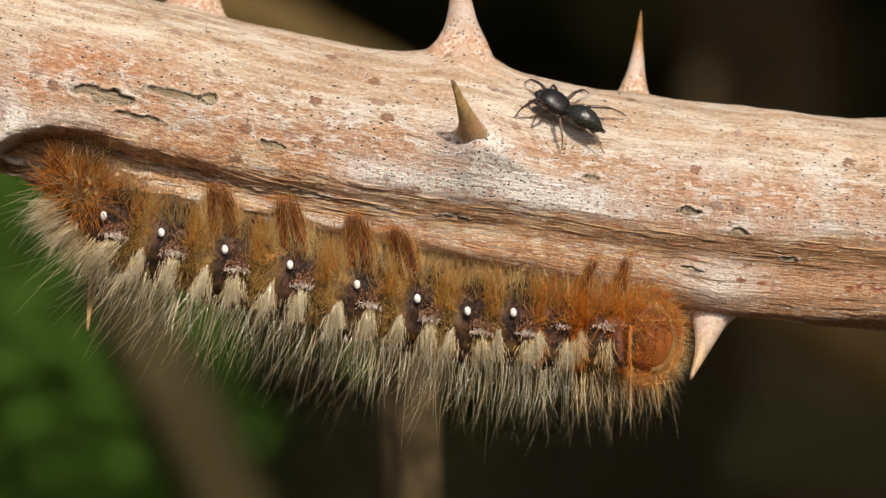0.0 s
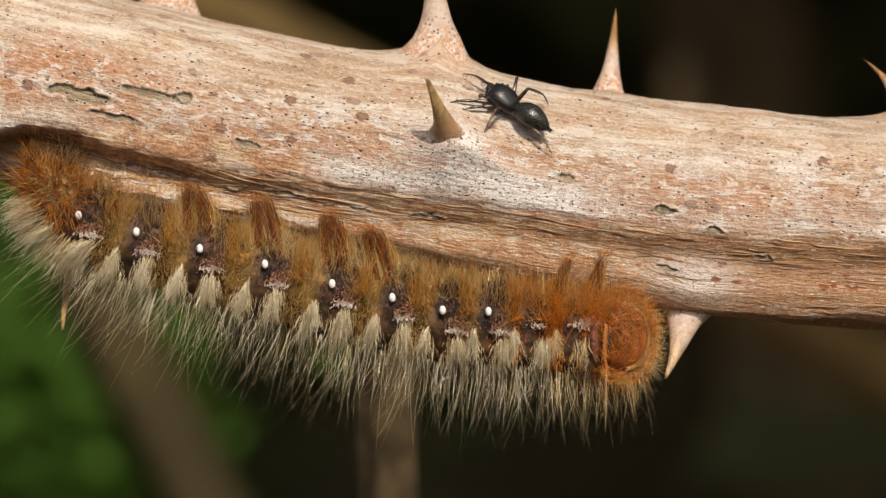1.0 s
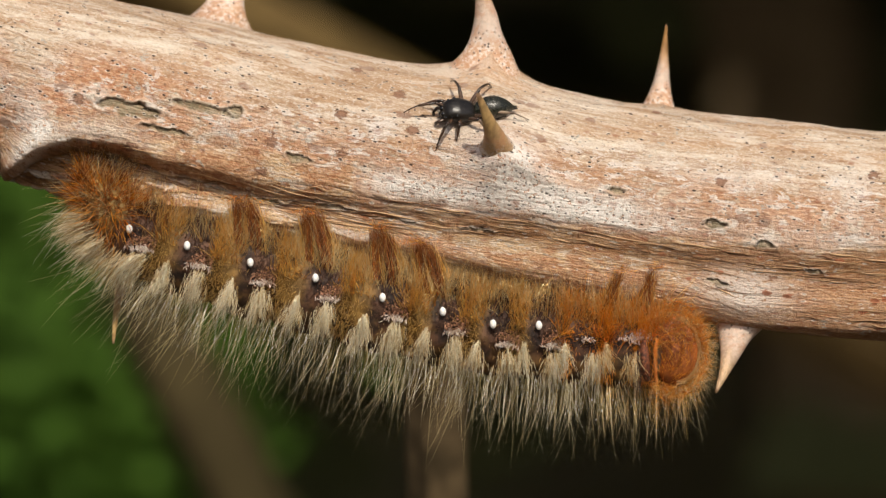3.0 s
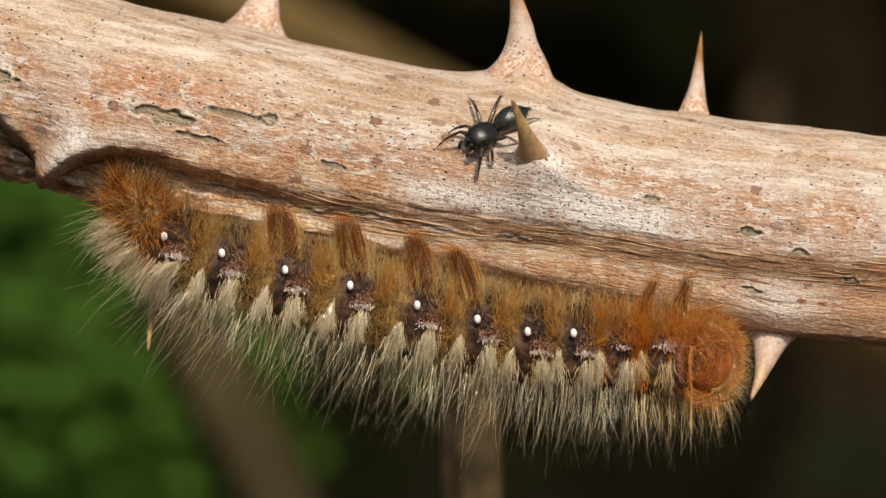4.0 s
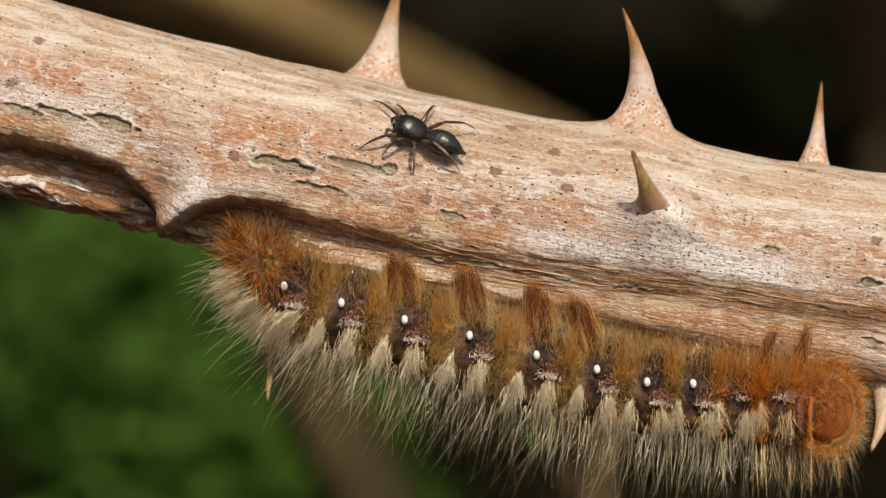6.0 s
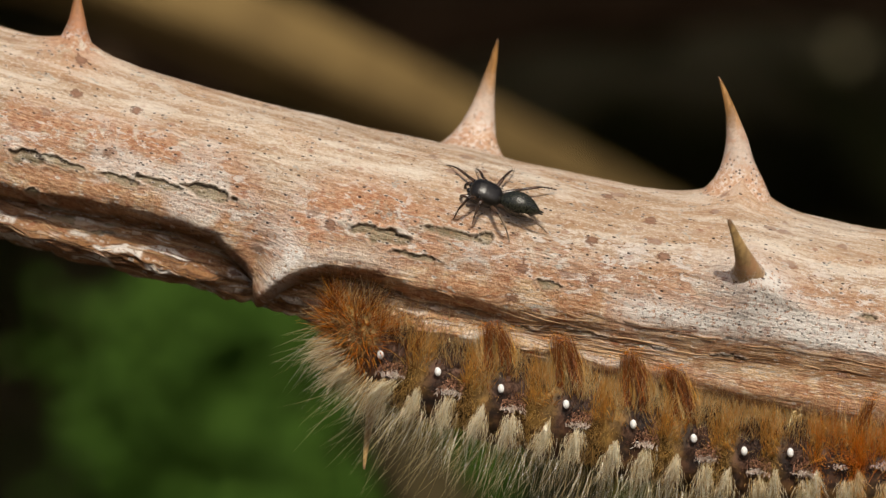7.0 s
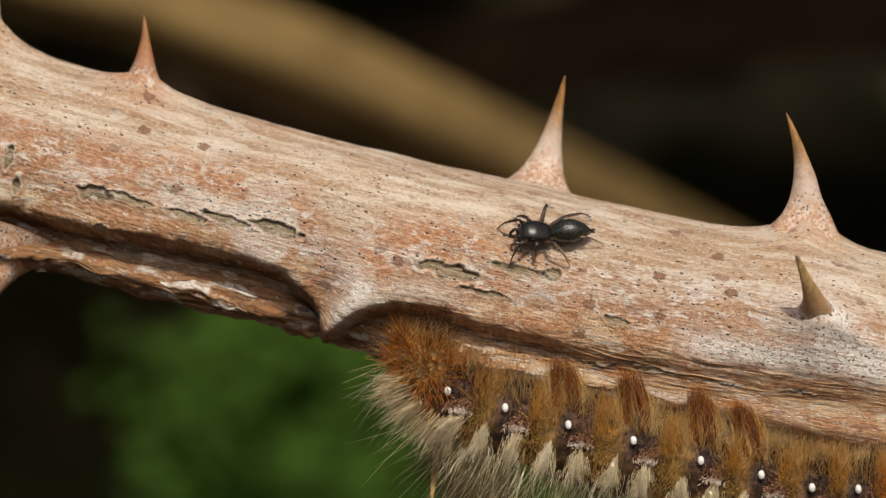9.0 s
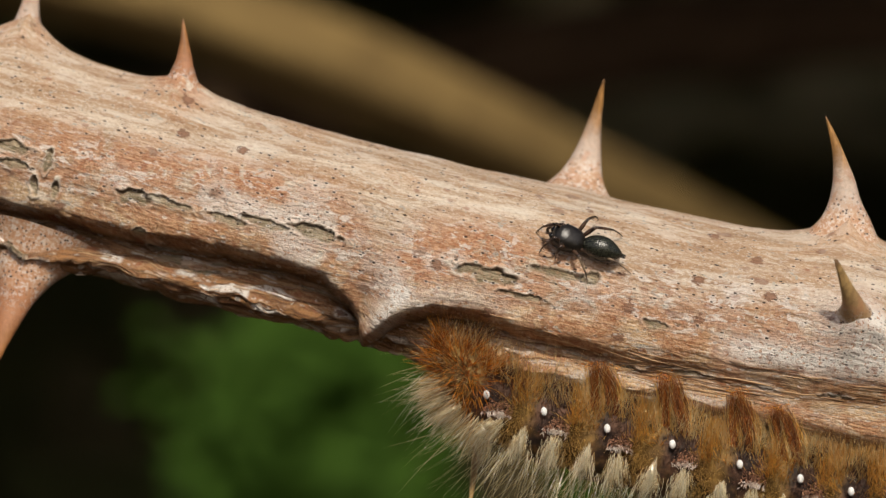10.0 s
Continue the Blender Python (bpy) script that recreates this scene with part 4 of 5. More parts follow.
            hairs("saddle_velvet", p, out + rng.normal(0, 0.35, (n, 3)) + np.array([0.3, 0, 0.1]), even(n, 0.3, 0.6), even(n, 0.02, 0.032), np.zeros((n, 3)), HAIR_DARK, ring, rows=4, rng=rng)

        # two cream brushes below the flank: a pointed one and one under the crest
        fur = HAIR_CREAM if i < count - 2 else HAIR_STRAW
        slope = np.interp(mid, [-29, -24, -20, 0, 17], [-1.3, -0.7, -0.22, -0.08, 0.30])
        for cx, top, spread, n in ((sx - 0.85, sz - 1.25, 0.42, 330), (sx + 1.25, sz - 1.85, 0.34, 290)):
            if i == count - 1:
                break
            n = int(n * np.interp(mid, [-6, 2], [1.0, 0.72])) if i < count - 2 else n // 2
            gold = float(np.interp(mid, [-6, 2], [0.16, 0.30]))
            d = rng.beta(1.0, 1.6, n)
            pointed = cx < sx
            x = cx + rng.normal(0, 1, n) * spread * ((0.15 + 0.95 * d) if pointed else (0.65 + 0.45 * d)) - 0.15 * d
            p, out = on_body(x, top - 1.9 * d + rng.normal(0, 0.12, n), 0.25 + 0.6 * (1 - d))
            lock = smooth_noise(x * 3.6 + 40, d * 2.0 + i, 700 + i)
            way = out * (0.30 + 0.2 * d)[:, None] + np.stack([(x - cx) * 0.22 + slope + 0.30 * lock, -0.2 + 0 * x, -1.0 + 0 * x], -1) + rng.normal(0, 0.07, (n, 3))
            if rear:
                way += np.stack([-0.35 + 0 * x, 0 * x, 0.25 + 0 * x], -1)
            length = even(n, 0.9, 1.7) * (0.8 + 0.5 * rng.uniform(0, 1, n) ** 3) * (0.85 if rear else float(np.interp(mid, [-6, 2], [1.0, 0.78])))
            dull = rng.uniform(0, 1, n)
            # a few near-white hairs lie loose over each brush, standing in for glints
            loose = dull >= 0.86
            p = p + out * (0.4 * loose)[:, None]
            way = way + rng.normal(0, 0.22, (n, 3)) * loose[:, None]
            length = length * (1 + 0.3 * loose)
            for pick, shade in ((dull < gold, HAIR_OLIVE), ((dull >= gold) & ~loose, fur), (loose, HAIR_GLINT if i < count - 2 else HAIR_STRAW)):
                c = pick.sum()
                hairs("cream_brush", p[pick], way[pick], length[pick], even(c, 0.011, 0.023), np.tile([-0.03, 0.06, -0.08], (c, 1)) + rng.normal(0, 0.10, (c, 3)), shade, ring, curl=0.2, rng=rng)
        n = 130
        x = even(n, a, b)
        p, out = body_point(x, even(n, -110, -62))
        way = out * 0.6 + np.array([0, -0.1, -0.8]) + rng.normal(0, 0.14, (n, 3))
        way[:, 0] += np.interp(x, [-29, -20, 0, 17], [-1.4, -0.3, -0.08, 0.4])
        hairs("under_fur", p, way, even(n, 1.2, 2.6) * (0.7 if rear else 1.0), even(n, 0.010, 0.018), np.tile([-0.04, 0.0, -0.14], (n, 1)), HAIR_SHADED if i < count - 1 else HAIR_ORANGE, ring, curl=0.12, rng=rng)

        n = 30
        x = even(n, a, b)
        p, out = body_point(x, even(n, -85, -45), np.full(n, 0.2))
        way = out * 0.6 + np.array([-0.05, -0.2, -0.8]) + rng.normal(0, 0.20, (n, 3))
        way[:, 0] += np.interp(x, [-29, -20, 0, 17], [-1.3, -0.3, -0.08, 0.35])
        bright = hairs("glint_hair", p, way, even(n, 1.8, 3.8), even(n, 0.014, 0.024), np.tile([-0.05, 0.0, -0.14], (n, 1)), HAIR_GLINT if i < count - 2 else HAIR_GOLD, ring, rows=6, curl=0.14, rng=rng)

        beads(bright, 60, 0.036, ring, rng)

        # long sparse hairs
        n = 44
        x = even(n, a, b)
        p, out = body_point(x, even(n, -115, -50))
        way = out * 0.6 + np.array([-0.12, -0.1, -0.8]) + rng.normal(0, 0.26, (n, 3))
        way[:, 0] += np.interp(x, [-29, -20, -10, 6, 17], [-1.7, -0.5, -0.25, 0.1, 0.8])
        way[:, 2] += np.interp(x, [-29, -22], [0.75, 0.0]) + np.interp(x, [12, 17], [0, 0.25])
        length = even(n, 2.6, 6.8) * np.interp(x, [-29, -20, 3, 17], [0.6, 0.95, 0.85, 0.6])
        strands = hairs("long_hair", p, way, length, even(n, 0.012, 0.021), np.tile([-0.12, 0.0, -0.10], (n, 1)), HAIR_LONG, ring, rows=8, curl=0.16, rng=rng)
        beads(strands, 26, 0.032, ring, rng, rows=8)
        n = 20
        p, out = body_point(even(n, a, b), even(n, 35, 85))
        hairs("fine_hair", p, out * 0.4 + np.array([0.05, -0.4, 1.0]) + rng.normal(0, 0.2, (n, 3)), even(n, 1.6, 3.8), even(n, 0.011, 0.015), np.zeros((n, 3)), HAIR_GLINT, ring, rows=6, rng=rng)

        # white spot, scaly brown patch and pale crest on the flank
        if i < len(SPOTS):
            p, out = on_body(np.array([sx]), np.array([sz]), 0.42)
            v, f = ellipsoid(p[0], [[0.23, 0, 0.03], [0, -0.22, 0], [-0.03, 0, 0.33]], 14, 18)
            mesh_part("white_spot", to_world(v), f, DOT_WHITE, ring, "small glossy white oval spot")
            scales("scaly_patch", sx + 1.15, sz - 0.95, 0.5, 0.26, 150, SCALE_BROWN, ring, rng)
            scales("pale_crest", sx + 1.15, sz - 1.42, 0.42, 0.10, 120, SCALE_PALE, ring, rng)
        else:
            scales("pale_crest", min(mid + 0.3, 11.6), -5.5, 0.35, 0.12, 26, SCALE_PALE, ring, rng)

    # upright tufts on the back: dark and golden locks side by side, with curled amber tips
    for number, (x, top, width, lean) in enumerate(((-16.2, 4.7, 1.0, 0.05), (-11.2, 3.9, 0.95, -0.05), (-6.4, 2.8, 0.95, 0.0), (-2.9, 1.7, 0.9, -0.25), (9.5, -0.2, 0.5, 0.6), (12.0, 0.0, 0.5, 0.55))):
        small = width < 0.6
        for off, shade, n in ((-0.85, HAIR_ORANGE, 20), (-0.62, HAIR_BROWN, 100), (-0.40, HAIR_BROWN, 120), (-0.1, HAIR_ORANGE, 30), (0.0, HAIR_STRAW, 14), (0.34, HAIR_BROWN, 130), (0.56, HAIR_BROWN, 110), (0.75, HAIR_BROWN, 40), (0.1, HAIR_GOLD, 14), (0.98, HAIR_ORANGE, 20)):
            n = n // 4 if small else n
            px = x + 1.25 * off * width + rng.normal(0, 0.12 * width, n)
            p, out = body_point(px, even(n, 36, 78))
            reach = even(n, 0.45, 1.04)
            goal = np.stack([x + lean * 2.4 + off * 1.55 * width + rng.normal(0, 0.20, n), np.full(n, BODY_Y - 2.6) + rng.normal(0, 0.3, n), np.full(n, float(top))], -1)
            way = goal - p
            bow = np.stack([-0.16 * np.sign(off) + 0 * px, 0 * px, 0 * px], -1)
            hairs("tuft", p, way, np.linalg.norm(way, axis=1) * reach, even(n, 0.020, 0.038), bow, shade, cat, rows=7, curl=0.05, rng=rng)
        n = 22 if small else 46
        p = np.stack([x + lean * 2.4 + rng.normal(0, 0.7 * width, n), np.full(n, BODY_Y - 2.7) + rng.normal(0, 0.25, n), top + rng.normal(-0.3, 0.2, n)], -1)
        way = np.stack([rng.normal(0, 0.8, n), rng.normal(-0.3, 0.3, n), even(n, 0.1, 0.8)], -1)
        hairs("tuft_tip", p, way, even(n, 0.25, 0.6), even(n, 0.018, 0.030), np.tile([0, 0, -0.5], (n, 1)), HAIR_RUST, cat, rows=6, curl=0.3, rng=rng)
        # golden spray beside the tuft
        n = 40 if small else 90
        side = np.where(rng.uniform(0, 1, n) < 0.5, -1.0, 1.0)
        px = x + side * (0.95 * width + np.abs(rng.normal(0, 0.4, n)))
        p, out = body_point(px, even(n, 30, 80))
        way = np.stack([0.15 * side + rng.normal(0, 0.15, n), rng.normal(-0.3, 0.15, n), 1.0 + rng.normal(0, 0.15, n)], -1)
        hairs("tuft_spray", p, way, even(n, 0.9, 2.8), even(n, 0.015, 0.026), rng.normal(0, 0.12, (n, 3)), HAIR_STRAW, cat, rows=6, curl=0.12, rng=rng)

    # tail tuft: a burst of rusty bristles
    centre = np.array([-26.3, BODY_Y - 0.5, 4.2])
    for n, shade, reach in ((820, HAIR_BROWN, 2.1), (600, HAIR_RUST, 2.5), (120, HAIR_GOLD, 2.7)):
        p, out = body_point(-28.2 + 3.8 * even(n, 0, 1) ** 1.1, even(n, -34, 150))
        way = (p - centre) / 2.0 + out * 0.3 + rng.normal(0, 0.32, (n, 3)) + np.array([-0.1, -0.25, 0.2])
        hairs("tail_tuft", p, way, even(n, 0.6, reach), even(n, 0.018, 0.034), np.tile([-0.05, 0, -0.05], (n, 1)), shade, cat, rng=rng)
    # cream fan below the tail, spreading from the last flank
    for n, shade, lo, hi in ((360, HAIR_CREAM, 1.0, 2.3), (280, HAIR_OLIVE, 0.8, 1.8), (40, HAIR_GLINT, 1.6, 3.0)):
        x, psi = even(n, -27.0, -22.8), even(n, -72, -26)
        p, out = body_point(x, psi, np.full(n, 0.25))
        way = np.stack([p[:, 0] + 22.6, np.full(n, -0.5), p[:, 2] - 3.6], -1)
        way /= np.linalg.norm(way, axis=1)[:, None]
        way += 0.2 * out + rng.normal(0, 0.10, (n, 3)) + 0.15 * smooth_noise(x * 3, psi * 0.1, 811)[:, None]
        hairs("tail_fan", p, way, even(n, lo, hi), even(n, 0.015, 0.028), np.tile([-0.05, 0, -0.10], (n, 1)), shade, cat, rows=6, curl=0.08, rng=rng)
    n = 90
    p, out = body_point(-28.2 + 3.0 * even(n, 0, 1), even(n, -40, 60))
    way = np.stack([rng.normal(-1.0, 0.2, n), rng.normal(-0.2, 0.25, n), rng.normal(-0.05, 0.3, n)], -1)
    hairs("tail_hair", p, way, even(n, 1.2, 3.6), even(n, 0.010, 0.016), np.tile([-0.05, 0, -0.10], (n, 1)), HAIR_LONG, cat, rows=6, rng=rng)

    # the head, tucked in a collar of curly orange hair
    v, f = ellipsoid((14.75, BODY_Y - 1.3, -6.2), [[2.0, 0, 0], [0, -1.8, 0], [0, 0, 2.7]], 26, 32, 0.05, 31)
    head = mesh_part("head", to_world(v), f, HEAD_MAT, cat, "rounded rust-brown head ringed with orange hair")
    n = 120
    p, out = on_body(12.15 + rng.normal(0, 0.16, n), even(n, -8.8, -6.0), 0.75)
    hairs("jowl", p, out * 0.35 + np.array([0, 0, -1.0]) + rng.normal(0, 0.12, (n, 3)), even(n, 0.4, 1.1), even(n, 0.03, 0.05), np.zeros((n, 3)), HAIR_DARK, head, rng=rng)
    scales("pale_crest", 12.15, -5.25, 0.30, 0.18, 140, SCALE_PALE, head, rng)
    k = np.linspace(-1, 1, 14)
    path = np.stack([12.45 + 0.12 * k ** 2 - 0.1 * k, BODY_Y - 3.75 + 0.5 * k ** 2, -7.0 + 1.45 * k], -1)
    v, f = tube(path, 0.36 * np.sqrt(np.clip(1.02 - k ** 2 * 0.9, 0, 1)), 12)
    mesh_part("cheek_bar", to_world(v), f, MARK_BROWN, head, "dark brown bar beside the face")
    n = 240
    k = even(n, -1, 1)
    p = np.stack([13.2 + 0.1 * k ** 2 + rng.normal(0, 0.05, n), np.full(n, BODY_Y - 3.9) + rng.normal(0, 0.08, n) + 0.5 * k ** 2, -6.85 + 1.5 * k], -1)
    hairs("cheek_rim", p, np.array([0.1, -0.25, -1.0]) + rng.normal(0, 0.12, (n, 3)), even(n, 0.3, 0.7), even(n, 0.016, 0.026), np.zeros((n, 3)), HAIR_RUST, head, rng=rng)
    # curly collar: strands that run round the face and turn outwards
    n = 1300
    q = even(n, -2.3, 3.0)
    r = np.where(q > 0.7, even(n, 0.72, 1.25), even(n, 0.92, 1.25))
    p = np.stack([14.5 + 2.0 * r * np.cos(q), BODY_Y - 0.4 - even(n, 0, 1.9), -6.2 + 2.75 * r * np.sin(q)], -1)
    turn = np.where(rng.uniform(0, 1, n) < 0.5, -1.0, 1.0)
    way = np.stack([np.cos(q) * 0.55 - turn * np.sin(q) + rng.normal(0, 0.35, n), rng.normal(-0.35, 0.35, n), np.sin(q) * 0.55 + turn * np.cos(q) + rng.normal(0, 0.35, n)], -1)
    inward = np.stack([-np.cos(q), 0 * q, -np.sin(q)], -1) * 0.45
    gold = rng.uniform(0, 1, n) < 0.5
    for pick, shade in ((gold, HAIR_ORANGE), (~gold, HAIR_RUST)):
        k = pick.sum()
        hairs("collar_hair", p[pick], way[pick], even(k, 0.7, 2.1), even(k, 0.018, 0.034), inward[pick], shade, head, rows=7, curl=0.35, rng=rng)
    n = 420
    q = rng.normal(-0.35, 1.0, n)
    p = np.stack([14.5 + 1.9 * np.cos(q), BODY_Y - 0.4 - even(n, 0, 1.8), -6.2 + 2.6 * np.sin(q)], -1)
    way = np.stack([np.cos(q) + rng.normal(0, 0.25, n), rng.normal(-0.2, 0.3, n), np.sin(q) - 0.2 + rng.normal(0, 0.25, n)], -1)
    hairs("collar_fringe", p, way, even(n, 0.8, 2.3), even(n, 0.009, 0.016), np.tile([0.0, 0.0, -0.12], (n, 1)), HAIR_STRAW, head, rows=6, curl=0.15, rng=rng)
    # pale rim of hair that frames the face, and the short nap on it
    n = 520
    q = even(n, -1.5, 1.3)
    r = 1 + rng.normal(0, 0.03, n)
    p = np.stack([14.65 + 1.75 * r * np.cos(q), np.full(n, BODY_Y - 2.35) + rng.normal(0, 0.12, n), -6.3 + 2.35 * r * np.sin(q)], -1)
    way = np.stack([-np.sin(q), rng.normal(-0.25, 0.15, n), np.cos(q)], -1) + rng.normal(0, 0.14, (n, 3))
    hairs("face_rim", p, way, even(n, 0.3, 0.8), even(n, 0.012, 0.022), np.stack([-np.cos(q), 0 * q, -np.sin(q)], -1) * 0.2, HAIR_GOLD, head, curl=0.1, rng=rng)
    n = 1500
    q, r = even(n, 0, 2 * np.pi), np.sqrt(even(n, 0.02, 1.0))
    p = np.stack([14.75 + 1.9 * r * np.cos(q), BODY_Y - 1.3 - 1.78 * np.sqrt(1.02 - (r * 0.97) ** 2), -6.2 + 2.6 * r * np.sin(q)], -1)
    q = np.arctan2(p[:, 2] + 6.3, p[:, 0] - 12.7)
    way = np.stack([-np.sin(q) + rng.normal(0, 0.45, n), rng.normal(-0.22, 0.12, n), np.cos(q) + rng.normal(0, 0.45, n)], -1)
    reds = rng.uniform(0, 1, n) < 0.35
    for pick, shade in ((reds, HAIR_RUST), (~reds, HAIR_BROWN)):
        k = pick.sum()
        hairs("face_hair", p[pick], way[pick], even(k, 0.3, 0.75), even(k, 0.012, 0.02), np.stack([-np.cos(q), 0 * q, -np.sin(q)], -1)[pick] * 0.3, shade, head, curl=0.15, rng=rng)
    # wild mane over the front rings
    n = 1350
    x = 7.4 + 8.6 * even(n, 0, 1) ** 0.8
    p, out = body_point(x, even(n, 8, 120))
    way = out + rng.normal(0, 0.55, (n, 3)) + np.stack([0.10 * (x - 9), -0.15 + 0 * x, 0.35 + 0 * x], -1)
    gold = rng.uniform(0, 1, n)
    for pick, shade in ((gold < 0.25, HAIR_ORANGE), ((gold >= 0.25) & (gold < 0.94), HAIR_RUST), (gold >= 0.94, HAIR_GOLD)):
        k = pick.sum()
        hairs("mane", p[pick], way[pick], even(k, 0.9, 2.5), even(k, 0.017, 0.032), rng.normal(0, 0.28, (k, 3)), shade, cat, rows=7, curl=0.25, rng=rng)
    # gripping legs behind the body, reaching the stem
    for x in (-26.0, -13.4, -9.0, -4.4, -0.3, 9.0, 11.0, 13.0):
        z, r, _ = body_at(x)
        p0, p1 = np.array([x, BODY_Y + 1.2, float(z) + 1.0]), np.array([x, -1.2, float(axis_z(x)) - RAD + 0.6])
        path = curve_through([p0, (p0 + p1) / 2 + np.array([0.2, 0.3, 0]), p1], 8)
        v, f = tube(path, np.linspace(1.0, 0.55, 8), 10)
        leg = mesh_part("leg", to_world(v), f, SKIN, cat)
    return cat


caterpillar()


# ---- the spider ----
# hip, then the foot's resting place on the bark, of the four legs on its right (-1) and left (+1) side; ahead and to the left, mm
HIPS = [(1.62, 0.46), (1.25, 0.56), (0.88, 0.56), (0.52, 0.44)]
FEET = {-1: [(4.7, -2.0), (2.7, -2.5), (0.3, -3.7), (-3.3, -2.9)], 1: [(3.2, 2.3), (1.8, 2.1), (-0.9, 2.3), (-3.5, 0.9)]}
HIP_Z = 0.55
# femur, tibia and foot lengths
LEG_LENGTHS = [(1.45, 1.25, 1.20), (1.15, 0.95, 0.90), (1.40, 1.15, 1.15), (1.65, 1.55, 1.40)]


def spider_body(stations, rows=40, cols=36, square=2.4):
    """A rounded body from stations: along, half width, middle height, half height (mm)."""
    st = np.asarray(stations, float)
    lo, hi = st[0, 0], st[-1, 0]
    u = (1 - np.cos(np.linspace(0, np.pi, rows))) / 2
    x = lo + (hi - lo) * u
    ease = np.sqrt(np.clip(1 - (2 * u - 1) ** 8, 0.0004, 1))
    wide, mid, high = (np.interp(x, st[:, 0], st[:, k]) for k in (1, 2, 3))
    for _ in range(2):
        wide[1:-1], high[1:-1] = (wide[:-2] + wide[1:-1] * 2 + wide[2:]) / 4, (high[:-2] + high[1:-1] * 2 + high[2:]) / 4
    q = np.linspace(0, 2 * np.pi, cols, endpoint=False)
    c, d = np.sign(np.cos(q)) * np.abs(np.cos(q)) ** (2 / square), np.sign(np.sin(q)) * np.abs(np.sin(q)) ** (2 / square)
    v = np.stack([np.repeat(x, cols).reshape(rows, cols), (wide * ease)[:, None] * c, mid[:, None] + (high * ease)[:, None] * d], -1)
    faces = grid_faces(rows, cols, True).tolist() + [list(range(cols)), list(range((rows - 1) * cols, rows * cols))[::-1]]
    return v.reshape(-1, 3), faces


def nap(name, v, n, size, material, parent, rng):
    """Short hairs lying back over a body's skin, mm in the body's own space."""
    v = np.asarray(v)
    p = v[rng.integers(0, len(v), n)] + rng.normal(0, 0.03, (n, 3))
    mid = v.mean(0)
    out = (p - mid) / np.linalg.norm(p - mid, axis=1)[:, None]
    way = out * 0.45 + np.array([-1.0, 0, 0]) + rng.normal(0, 0.25, (n, 3))
    way /= np.linalg.norm(way, axis=1)[:, None]
    side = np.cross(way, out)
    side /= np.linalg.norm(side, axis=1)[:, None] + 1e-9
    length = rng.uniform(0.6, 1.3, n)[:, None] * size
    w = 0.011
    verts = np.stack([p - side * w, p + side * w, p + way * length, p + out * w], 1).reshape(-1, 3)
    faces = (np.array([[0, 1, 2], [1, 3, 2], [3, 0, 2]])[None] + (np.arange(n) * 4)[:, None, None]).reshape(-1, 3)
    ob = mesh_part(name, verts * MM, faces, material, parent)
    ob["kind"] = "stuff"
    return ob


